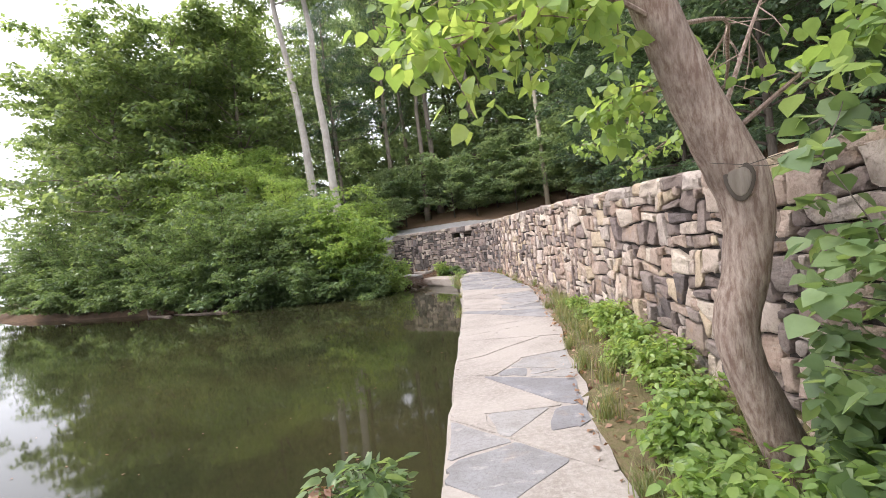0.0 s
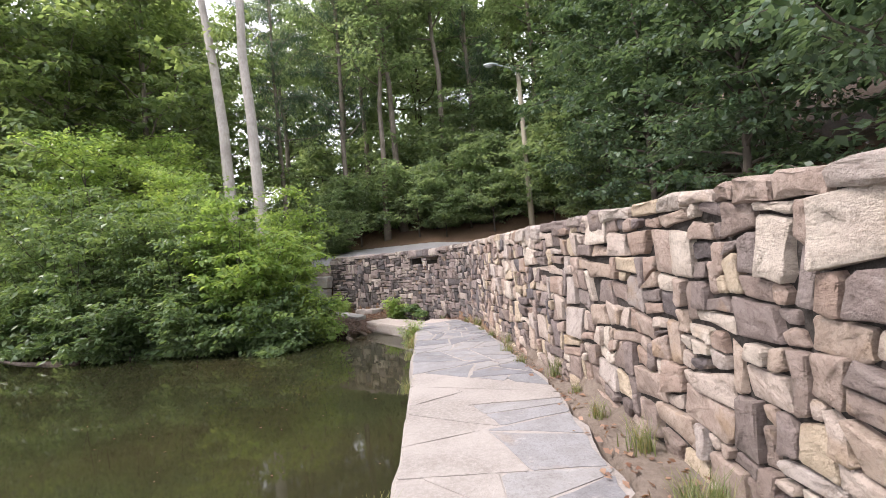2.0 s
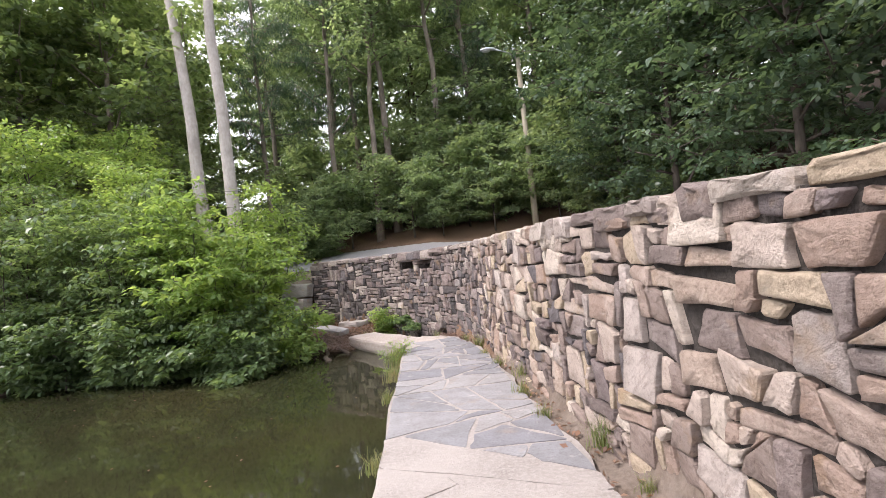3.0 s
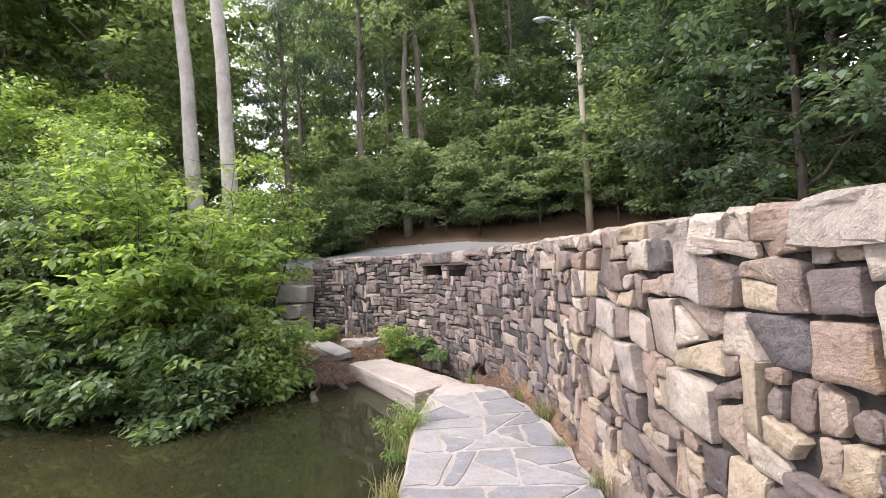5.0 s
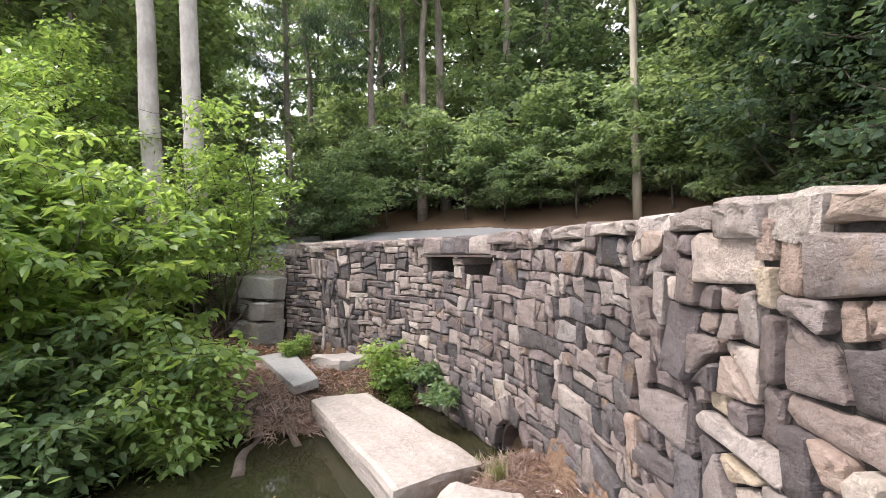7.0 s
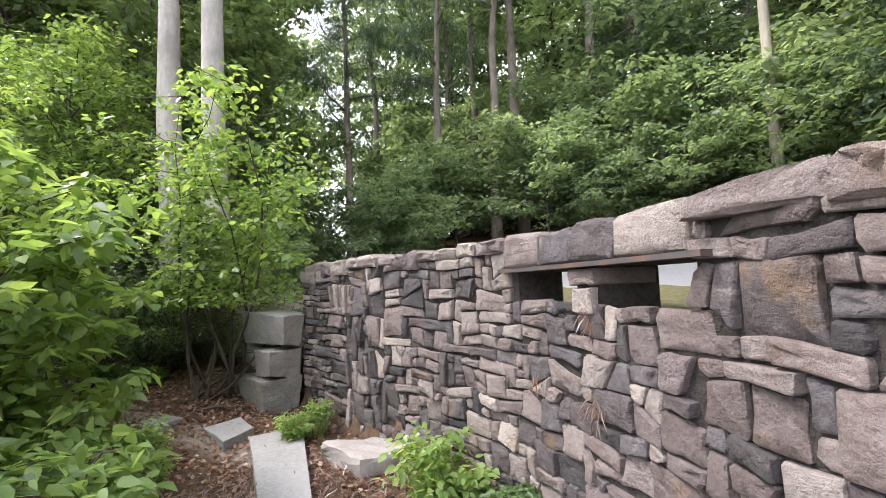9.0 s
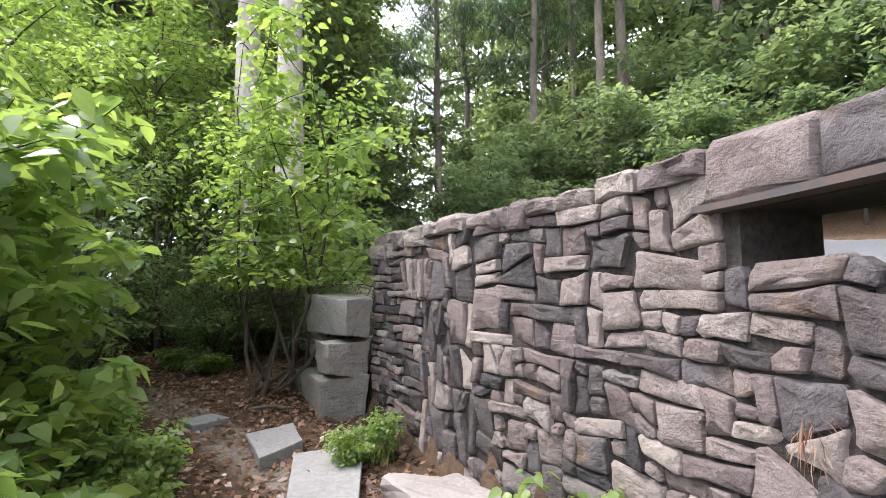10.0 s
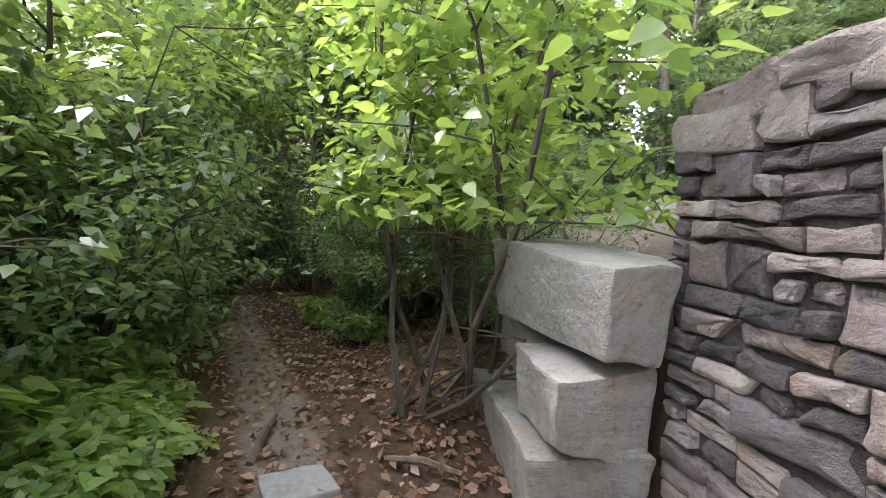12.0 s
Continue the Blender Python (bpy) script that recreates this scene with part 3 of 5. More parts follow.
def wall_core(name, u0, u1, label):
    us = list(np.arange(u0, u1, 0.16)) + [u1]
    for e in (U_SLOT0, U_SLOT1, U_PIER0, U_PIER1, U_CULV - CULV_R, U_CULV + CULV_R):
        if u0 < e < u1:
            us.append(e)
    us = sorted(us)
    zs = [-0.7, CULV_Z + CULV_R, 0.6, SLOT_Z0, SLOT_Z1, None]
    full = {}
    for i in range(len(us) - 1):
        um = 0.5 * (us[i] + us[i + 1])
        for j in range(5):
            slot = j == 3 and U_SLOT0 < um < U_SLOT1 and not U_PIER0 < um < U_PIER1
            culvert = j == 0 and abs(um - U_CULV) < CULV_R
            full[i, j] = not (slot or culvert)
    verts, ids, faces = [], {}, []

    def vert(i, j, k):
        if (i, j, k) not in ids:
            ids[i, j, k] = len(verts)
            z = zs[j] if zs[j] is not None else wall_top(us[i]) - 0.1
            verts.append(wall_pos(us[i], z, 0.0 if k == 0 else -THICK))
        return ids[i, j, k]

    for (i, j), yes in full.items():
        if not yes:
            continue
        for k in (0, 1):
            q = [vert(i, j, k), vert(i + 1, j, k), vert(i + 1, j + 1, k), vert(i, j + 1, k)]
            faces.append(tuple(q[::-1] if k == 0 else q))
        for di, dj, e in ((-1, 0, ((0, 0), (0, 1))), (1, 0, ((1, 0), (1, 1))), (0, -1, ((0, 0), (1, 0))), (0, 1, ((0, 1), (1, 1)))):
            if not full.get((i + di, j + dj), False):
                a, b = e
                q = (vert(i + a[0], j + a[1], 0), vert(i + b[0], j + b[1], 0), vert(i + b[0], j + b[1], 1), vert(i + a[0], j + a[1], 1))
                faces.append(q)
    ob = put_mesh(name, verts, faces, M_MORTAR)
    bm = bmesh.new()
    bm.from_mesh(ob.data)
    bmesh.ops.recalc_face_normals(bm, faces=bm.faces)
    bm.to_mesh(ob.data)
    bm.free()
    return tagged(ob, label, "wall", kind="structure")


wall_1 = wall_core("wall_1", 0.0, U_JOIN, "tan fieldstone retaining wall with recessed dark mortar joints")
wall_2 = wall_core("wall_2", U_JOIN, WALL_LEN, "grey weathered fieldstone headwall curving round a culvert")


def rubble(u0, u1, z0, z1, cell_u, cell_z, sizes, blocked, rng):
    """Packs stones of mixed sizes, in cells, with no seam running through; sizes(u, z): rows of (wide, high, weight)."""
    nu, nz = max(1, round((u1 - u0) / cell_u)), max(1, round((z1 - z0) / cell_z))
    du, dz = (u1 - u0) / nu, (z1 - z0) / nz
    taken = {(i, j) for i in range(nu) for j in range(nz) if blocked(u0 + (i + 0.5) * du, z0 + (j + 0.5) * dz)}
    out = []
    order = sorted(((i, j) for i in range(nu) for j in range(nz)), key=lambda c: c[0] + 1.3 * c[1] + rng.uniform(0, 3))
    for i, j in order:
        if (i, j) in taken:
            continue
        rows = sizes(u0 + i * du, z0 + j * dz)
        w, h, _ = rng.choices(rows, [q[2] for q in rows])[0]
        span_w = 0
        while span_w < w and i + span_w < nu and (i + span_w, j) not in taken:
            span_w += 1
        span_h = 1
        while span_h < h and j + span_h < nz and all((i + k, j + span_h) not in taken for k in range(span_w)):
            span_h += 1
        taken |= {(i + a, j + b) for a in range(span_w) for b in range(span_h)}
        out.append((u0 + i * du, u0 + (i + span_w) * du, z0 + j * dz, z0 + (j + span_h) * dz))
    return out


def stones_for(parent, u0, u1, z0, cell, sizes, seed, material, near, gap, warp, proud, blocked=lambda u, z: False, top=1.72, chop=0.016, split=0.06):
    """Fills the wall's face from z0 up to the coping; near(u): whether a stone is a part of its own."""
    rng = random.Random(seed)
    rest, count = [], 0

    def bent(u, z):
        """The wall's joints wander; neighbours share their corners."""
        p = Vector((u * 3.3, z * 3.3, seed * 1.7))
        a, b = noise.noise(p), noise.noise(p + Vector((31, 7, 0)))
        c, d = noise.noise(p * 3.1), noise.noise(p * 3.1 + Vector((0, 19, 5)))
        return (u + warp * (1.3 * a + 0.7 * c), z + warp * (1.2 * b + 0.6 * d))

    def place(u, v, off):
        uu = min(max(u, 0.0), WALL_LEN)
        return wall_pos(uu, z0 + (v - z0) * (wall_top(uu) - 0.1 - z0) / (1.72 - z0), off)

    for a, b, c, d in rubble(u0, u1, z0, top, *cell, sizes, blocked, rng):
        q = [bent(a, c), bent(b, c), bent(b, d), bent(a, d)]
        if rng.random() < 0.35:
            k = rng.randrange(4)
            other = q[(k + 1) % 4]
            t = rng.uniform(0.12, 0.4)
            q[k] = (q[k][0] + (other[0] - q[k][0]) * t, q[k][1] + (other[1] - q[k][1]) * t)
        big = (b - a) * (d - c)
        for w in split_polys(q, big * 0.5, rng, 0.55) if big > split and rng.random() < 0.45 else [q]:
            w = inset_poly(w, gap * rng.uniform(0.4, 1.7))
            if not w or slender(w, 0.016):
                continue
            w = rough_outline(w, rng, chop, 0.013, chop * 2.5)
            v, f = stone_solid(w, place, rng.uniform(*proud), 0.02, rng, 0.006, 0.009, 0.014)
            m = material(rng, v)
            if near(0.5 * (a + b)) and count < 300:
                put_mesh("stone", v, f, m, parent, smooth="face", origin=centre(v))
                count += 1
            else:
                rest.append((v, f, m))
    by = {}
    for v, f, m in rest:
        by.setdefault(m.name, []).append((v, f, m))
    for items in by.values():
        v, f = joined([(a, b) for a, b, _ in items])
        tagged(put_mesh("stones", v, f, items[0][2], parent, smooth="face"), kind="stuff")


def coping_for(parent, u0, u1, seed, material, near):
    rng = random.Random(seed)
    u, rest = u0, []
    while u < u1 - 0.1:
        over = U_SLOT0 - 0.1 < u < U_SLOT1
        w = min(rng.choice((0.42, 0.36, 0.2) if over else (0.15, 0.2, 0.25, 0.3, 0.36, 0.48)) * rng.uniform(0.85, 1.15), u1 - u)
        h0, h1 = rng.uniform(-0.03, 0.012), rng.uniform(-0.03, 0.012)
        lo = wall_top(u) - SLOT_Z1 - 0.035 if over else rng.choice((0.1, 0.11, 0.14, 0.18)) * rng.uniform(0.95, 1.1)
        gap = rng.uniform(0.006, 0.016)
        out = [(u + gap, -lo), (u + w * 0.5, -lo + (0 if over else rng.uniform(-0.012, 0.012))), (u + w - gap, -lo), (u + w - gap * 0.7, h1 - rng.uniform(0.015, 0.04)), (u + w - rng.uniform(0.02, 0.05), h1),
               (u + w * rng.uniform(0.35, 0.65), (h0 + h1) / 2 + rng.uniform(-0.012, 0.012)), (u + rng.uniform(0.02, 0.05), h0), (u + gap * 0.7, h0 - rng.uniform(0.015, 0.04))]
        v, f = stone_solid(out, lambda a, z, off: wall_pos(min(a, WALL_LEN), wall_top(a) + z, off), rng.uniform(0.03, 0.07), THICK + rng.uniform(0.0, 0.05), rng, 0.012, 0.022, 0.035)
        f.append(tuple(range(7, -1, -1)))
        m = material(rng, v)
        if near(u):
            put_mesh("coping_stone", v, f, m, parent, smooth="face", origin=centre(v))
        else:
            rest.append((v, f))
        u += w
    if rest:
        v, f = joined(rest)
        tagged(put_mesh("coping_stones", v, f, M_COPING, parent, smooth="face"), kind="stuff")


U5, U17 = u_at(2.86, 6.5), u_at(2.1, 17.0)
U_RIB0, U_RIB1, U_LAST = u_at(-1.58, 22.97), u_at(-1.95, 23.22), WALL_LEN - 1.5
FIELD = [(2, 1, 2.2), (2, 2, 4), (3, 2, 3), (1, 2, 2), (1, 1, 1.2), (3, 3, 1.2), (2, 3, 2.5), (1, 3, 1), (4, 2, 0.8), (3, 1, 1)]
SQUARED = [(2, 1, 2.5), (2, 2, 3.5), (3, 2, 2.5), (1, 2, 1.2), (3, 1, 1.6), (3, 3, 0.6), (2, 3, 1), (4, 2, 0.7), (1, 1, 0.7)]
UPRIGHT = [(1, 4, 2), (1, 3, 2), (2, 3, 2), (2, 2, 1), (1, 2, 1)]
SLATY = [(2, 1, 3), (3, 1, 2.5), (1, 1, 0.8), (3, 2, 1), (2, 2, 1.6), (4, 2, 0.5)]


def dark_share(v):
    """How much darker stone there is: damp towards the culvert and low on the wall; more before y 6 too."""
    y, z = v[0][1], v[0][2]
    return 0.25 if y < 6.0 else 0.1 if y < 12.0 else 0.16 if y < 15.0 else float(np.interp(y, [15.0, 16.5, 18.3], [0.16, 0.3, 0.85])) + (0.25 if z < 0.6 else -0.06 if z > 1.25 else 0.0)


def wall_2_stone(r, v):
    y, z = v[0][1], v[0][2]
    if y > 22.75:
        return M_STONE_SOOT if r.random() < (0.5 if z < 1.2 else 0.25) else M_STONE_DARK if r.random() < 0.8 else M_COPING
    if y > 21.9:
        return M_STONE_SOOT if r.random() < 0.3 else M_COPING if r.random() < 0.42 else M_STONE_DARK
    return M_COPING if r.random() < (0.42 if y > 21.2 else 0.25 if z > 1.3 else 0.1) else M_STONE_SOOT if r.random() < (0.12 if y > 19.2 else 0.3) else M_STONE_DARK


def opening(u, z):
    return (U_SLOT0 - 0.03 < u < U_SLOT1 + 0.03 and z > SLOT_Z0) or math.hypot(u - U_CULV, z - CULV_Z) < 0.5 or (U_RIB0 < u < U_RIB1 and 1.25 < z < 1.61)


stones_for(wall_1, 0.0, U_JOIN, -0.3, (0.118, 0.108), lambda u, z: FIELD, 11, lambda r, v: M_STONE_DARK if r.random() < dark_share(v) else M_STONE, lambda u: U5 < u < U17, 0.008, 0.06, (0.025, 0.07))
stones_for(wall_2, U_JOIN, U_LAST - 0.35, -0.5, (0.105, 0.0846), lambda u, z: SQUARED, 23, wall_2_stone, lambda u: u > U_CULV - 0.4, 0.0048, 0.036, (0.012, 0.04), opening, chop=0.012, split=0.045)
stones_for(wall_2, U_LAST - 0.35, U_LAST + 0.4, -0.4, (0.1, 0.1), lambda u, z: UPRIGHT if z < 1.3 else SQUARED, 24, wall_2_stone, lambda u: True, 0.0055, 0.05, (0.015, 0.05), opening, chop=0.012)
stones_for(wall_2, U_LAST + 0.4, WALL_LEN, -0.4, (0.092, 0.073), lambda u, z: SLATY, 25, wall_2_stone, lambda u: True, 0.005, 0.03, (0.005, 0.045), opening, chop=0.01)
rng = random.Random(47)
for k in range(5):
    w = (U_RIB1 - U_RIB0) / 5
    out = rough_outline(inset_poly([(U_RIB0 + k * w, 1.26), (U_RIB0 + (k + 1) * w, 1.26), (U_RIB0 + (k + 1) * w + rng.uniform(-0.01, 0.01), 1.6 + rng.uniform(-0.02, 0.02)), (U_RIB0 + k * w, 1.6)], 0.006), rng, 0.015, 0.006)
    v, f = stone_solid(out, lambda a, z, off: wall_pos(a, z, off), rng.uniform(0.02, 0.05), 0.02, rng)
    put_mesh("stone", v, f, M_COPING if k % 2 else M_STONE_DARK, wall_2, origin=centre(v))
coping_for(wall_1, 0.0, U_JOIN, 5, lambda r, v: M_STONE if r.random() < 0.5 else M_COPING, lambda u: u > u_at(2.86, 3.0))
coping_for(wall_2, U_JOIN, WALL_LEN, 6, lambda r, v: M_STONE_DARK if r.random() < 0.45 else M_COPING, lambda u: True)

# lintel plate and pier of the twin openings
us = np.linspace(U_SLOT0 - 0.12, U_SLOT1 + 0.12, 9)
v = [wall_pos(u, z, o) for u in us for z, o in ((SLOT_Z1 + 0.005, 0.09), (SLOT_Z1 + 0.03, 0.09), (SLOT_Z1 + 0.03, -THICK - 0.03), (SLOT_Z1 + 0.005, -THICK - 0.03))]
f = [(4 * i + k, 4 * i + (k + 1) % 4, 4 * i + 4 + (k + 1) % 4, 4 * i + 4 + k) for i in range(8) for k in range(4)] + [(0, 1, 2, 3), (35, 34, 33, 32)]
put_mesh("lintel", v, f, M_METAL, wall_2, "dark rusted steel lintel plate")
rng = random.Random(8)
for z0, z1, g in ((SLOT_Z0, SLOT_Z0 + 0.15, 0.0), (SLOT_Z0 + 0.15, SLOT_Z1, 0.02)):
    out = rough_outline(inset_poly([(U_PIER0 - g, z0), (U_PIER1 + g, z0), (U_PIER1 + g, z1), (U_PIER0 - g, z1)], 0.005), rng, 0.02)
    v, f = stone_solid(out, lambda a, z, off: wall_pos(a, z, off), 0.05, 0.35, rng)
    put_mesh("stone", v, f, M_COPING, wall_2, origin=centre(v))
# arch stones and pipe of the culvert
turns = [0.0, 0.2, 0.36, 0.47, 0.63, 0.8, 1.0]
for k in range(6):
    a0, a1 = math.pi * turns[k] + 0.03, math.pi * turns[k + 1] - 0.03
    far = rng.uniform(0.5, 0.6)
    out = [(U_CULV + r * math.cos(a), CULV_Z + r * math.sin(a)) for r, a in ((0.38, a0), (far, a0), (far + rng.uniform(-0.04, 0.04), a1), (0.38, a1))]
    v, f = stone_solid(rough_outline(out, rng, 0.03, 0.01, 0.05), lambda a, z, off: wall_pos(a, z, off), rng.uniform(0.02, 0.06), 0.06, rng)
    put_mesh("stone", v, f, M_STONE_SOOT if k % 3 == 0 else M_STONE_DARK, wall_2, smooth="face", origin=centre(v))
x, y, nx, ny = wall_at(U_CULV)
pv, pf = [], []
for i, (d, r) in enumerate(((-0.05, 0.37), (-0.05, 0.33), (-5.0, 0.33), (-5.0, 0.37))):
    for k in range(20):
        a = 2 * math.pi * k / 20
        pv.append((x + nx * d - ny * r * math.cos(a), y + ny * d + nx * r * math.cos(a), CULV_Z + r * math.sin(a)))
for i in range(3):
    pf += [(i * 20 + k, i * 20 + (k + 1) % 20, i * 20 + 20 + (k + 1) % 20, i * 20 + 20 + k) for k in range(20)]
pf.append(tuple(range(40, 60)))
tagged(put_mesh("drain_pipe", pv, pf, M_METAL), "dark corrugated drain pipe under the stone headwall", "pipe")


# ---- the walk along the water ----
PATH_Y = [-14.0, 4.0, 8.0, 12.0, 14.0, 16.0, 17.3, 18.3]
PATH_L = [0.77, 0.77, 0.79, 0.79, 0.69, 0.64, 0.6, 0.72]
PATH_R = [1.75, 1.78, 2.2, 2.38, 2.2, 2.05, 1.85, 1.5]


def path_edge(y, right):
    return float(np.interp(y, PATH_Y, PATH_R if right else PATH_L))


def path_z(y):
    return float(np.interp(y, [10, 14, 18.3], [0.0, 0.04, 0.06]))


rng = random.Random(31)
ys = list(np.arange(-14, 18.3, 0.3)) + [18.3]
v, f = [], []
for y in ys:
    jl, jr = rng.uniform(-0.025, 0.025), rng.uniform(-0.05, 0.05)
    l, r, z = path_edge(y, False) + jl, path_edge(y, True) + jr, path_z(y)
    v += [(l - 0.06, y, -1.1), (l - 0.035, y, -0.22 + z), (l, y, z - 0.05), (l + 0.035, y, z), (0.5 * (l + r), y, z + 0.004), (r, y, z), (r + 0.06, y, z - 0.3)]
for i in range(len(ys) - 1):
    f += [(7 * i + k, 7 * i + k + 1, 7 * i + 8 + k, 7 * i + 7 + k) for k in range(6)]
f += [tuple(range(7)), tuple(range(7 * len(ys) - 1, 7 * len(ys) - 8, -1))]
pavement = put_mesh("pavement", v, f, M_CONCRETE)
bm = bmesh.new()
bm.from_mesh(pavement.data)
bmesh.ops.recalc_face_normals(bm, faces=bm.faces)
bm.to_mesh(pavement.data)
bm.free()
tagged(pavement, "pale concrete lakeside walk set with grey flagstones", "walkway", kind="structure")

rng = random.Random(77)
noise.seed_set(4)
rest = []
for p in split_polys([(0.0, -2.0), (1.4, -2.0), (1.4, 18.1), (0.0, 18.1)], 0.55, rng, 0.45, 0.0):
    world_p = [(path_edge(q[1], False) + 0.015 + q[0] / 1.4 * (path_edge(q[1], True) - path_edge(q[1], False) - 0.03), q[1]) for q in p]
    cu, cv = sum(q[0] for q in p) / len(p) / 1.4, sum(q[1] for q in p) / len(p)
    slate = noise.noise(Vector((cu * 1.3, cv * 0.45, 3.0))) + (cu - 0.5) * 0.9 + (0.45 if 12.6 < cv < 16.3 else 0.12 if 10.9 < cv < 12.6 else -0.04 if cv > 7.0 else -0.12) > 0
    for w in (split_polys(world_p, 0.3, rng, 0.5, 0.0) if slate else [world_p]):
        q = inset_poly(w, rng.uniform(0.007, 0.017) if slate else 0.0015)
        if not q or slender(q):
            continue
        q = rough_outline(q, rng, 0.04, 0.03, 0.09 if slate else 0.0)
        v, f = stone_solid(q, lambda a, b, off: (a, b, path_z(b) + 0.003 + off), 0.004 if slate else 0.007, 0.02, rng, 0.001, 0.0)
        put_mesh("flagstone", v, f, M_SLATE if slate else M_CONCRETE, pavement, origin=centre(v))


# ---- plants ----
def rng_of(seed):
    return np.random.default_rng(seed)


def branch_points(start, way, length, n, rng, rise=0.1, wander=0.18):
    p, d = Vector(start), Vector(way).normalized()
    out = [p.copy()]
    for _ in range(n):
        d = (d + Vector(rng.normal(size=3)) * wander + Vector((0, 0, rise))).normalized()
        p = p + d * (length / n)
        out.append(p.copy())
    return out


def tree(height, crown_from, radius, trunk_r, seed, leaf, bark, leaf_size=0.26, limbs=16, per=26, lean=(0, 0), label="", shape=0.6, spread=0.75, lw=0.5, droop=0.2, flat=0.4):
    """A tree of trunk, limbs and leaf crown, at the origin."""
    rng, pr = rng_of(seed), random.Random(seed)
    root = new("tree")
    tagged(root, label, "tree")
    n = 9
    pts = [Vector((lean[0] * (i / n) ** 1.3 + rng.normal() * 0.06 * i / n * height / 10, lean[1] * (i / n) ** 1.3 + rng.normal() * 0.06 * i / n * height / 10, height * i / n - (0.25 if i == 0 else 0))) for i in range(n + 1)]
    radii = [trunk_r * (1.25 if i == 0 else (1 - 0.8 * i / n)) for i in range(n + 1)]
    tv, tf = tube(pts, radii, 10, 0.06, pr)
    put_mesh("trunk", tv, tf, bark, root, smooth=True)
    limb_sets, tips = [], []
    for k in range(limbs):
        pieces = []
        limb_sets.append(pieces)
        t = crown_from / height + (1 - crown_from / height) * ((k + 0.5) / limbs) ** 0.9 * 0.98
        i = min(int(t * n), n - 1)
        base = pts[i].lerp(pts[i + 1], t * n - i)
        a = k * 2.4 + rng.uniform(-0.4, 0.4)
        rel = (t * height - crown_from) / max(height - crown_from, 0.1)
        ln = radius * (0.35 + 0.65 * math.sin(math.pi * min(1, 0.25 + 0.75 * rel)) ** shape) * rng.uniform(0.75, 1.15)
        bp = branch_points(base, (math.cos(a), math.sin(a), 0.35), ln, 5, rng, 0.04)
        r0 = max(0.02, trunk_r * (1 - 0.75 * t) * 0.42)
        pieces.append(tube(bp, [r0 * (1 - 0.16 * j) for j in range(6)], 5))
        for j in range(2, 6):
            tips.append(bp[j])
            for _ in range(2):
                tw = branch_points(bp[j], rng.normal(size=3) * (1, 1, 0.35), ln * 0.32, 2, rng, -0.02)
                if j % 2:
                    pieces.append(tube(tw, [r0 * 0.3, r0 * 0.22, 0.006], 4))
                tips += tw[1:]
    tips.append(pts[-1])
    for bv, bf in map(joined, limb_sets):
        put_mesh("limb", bv, bf, bark, root, smooth=True)
    lv, lf = leaf_cloud([tuple(q) for q in tips], spread * (0.7 + 0.6 * rng.random(len(tips))), per, leaf_size, rng, flat, 0.45, droop, width=lw)
    put_mesh("crown", lv, lf, leaf, root)
    return root


def shrub(radius, height, seed, leaf, leaf_size=0.1, stems=26, per=26, label="", bark=None, base=0.12, spread=0.3, name="shrub", keep=None, broad=False, width=0.5, stem_r=0.022):
    """A many-stemmed shrub at the origin, its leaves in sprays to the ground."""
    rng = rng_of(seed)
    root = new(name)
    tagged(root, label, "shrub")
    stem_sets, tips = [], []
    for k in range(stems):
        pieces = []
        a, e = rng.uniform(0, 2 * math.pi), rng.uniform(0.0, 1.0) ** 0.8
        way = (math.cos(a) * (1.15 - e), math.sin(a) * (1.15 - e), 0.28 + 1.15 * e)
        ln = math.hypot(radius * (1.1 - e), height * (0.3 + 0.75 * e)) * rng.uniform(0.8, 1.12)
        st = (rng.normal() * base * radius, rng.normal() * base * radius, 0.0)
        bp = branch_points(st, way, ln, 6, rng, -0.015 + 0.03 * e, 0.16)
        bp = [Vector((q.x, q.y, max(q.z, 0.12 if i > 1 else -0.1))) for i, q in enumerate(bp)]
        if keep is None or keep(np.array([tuple(q) for q in bp]) + (0, 0, 9))[2:].all():
            stem_sets.append(pieces)
        pieces.append(tube(bp, [stem_r * (1 - 0.14 * j) for j in range(7)], 5))
        for j in range(2, 7):
            tips.append(bp[j])
            for _ in range(3):
                tw = branch_points(bp[j], rng.normal(size=3) * (1, 1, 0.4) + np.array([0, 0, 0.1]), ln * rng.uniform(0.12, 0.26), 2, rng, 0.0)
                pieces.append(tube(tw, [stem_r * 0.32, stem_r * 0.23, stem_r * 0.14], 3))
                tips += tw[1:]
    for bv, bf in map(joined, stem_sets):
        put_mesh("stem", bv, bf, bark or M_BARK_DARK, root)
    tip = np.array([tuple(q) for q in tips])
    tip[:, 2] = np.maximum(tip[:, 2], 0.05)
    lv, lf = leaf_cloud(tip, spread * (0.6 + 0.8 * rng.random(len(tips))), per, leaf_size, rng, 0.32, 0.4, 0.22, width=width, broad=broad)
    if keep is not None:
        sides = 8 if broad else 4
        ok = keep(lv[::sides])
        lv = lv.reshape(-1, sides, 3)[ok].reshape(-1, 3)
        i = np.arange(len(lv) // sides)[:, None] * sides
        lf = np.concatenate([i + [0, 1, 2, 3], i + [0, 3, 4, 5], i + [0, 5, 6, 7]]) if broad else np.arange(len(lv)).reshape(-1, 4)
    put_mesh("foliage", lv, lf, leaf, root)
    return root


def at(x, y, turn=0.0, s=1.0, dz=0.0, sz=None):
    return Matrix.Translation((x, y, ground_z(x, y) + dz)) @ Matrix.Rotation(radians(turn), 4, "Z") @ Matrix.Diagonal((s, s, sz or s, 1))


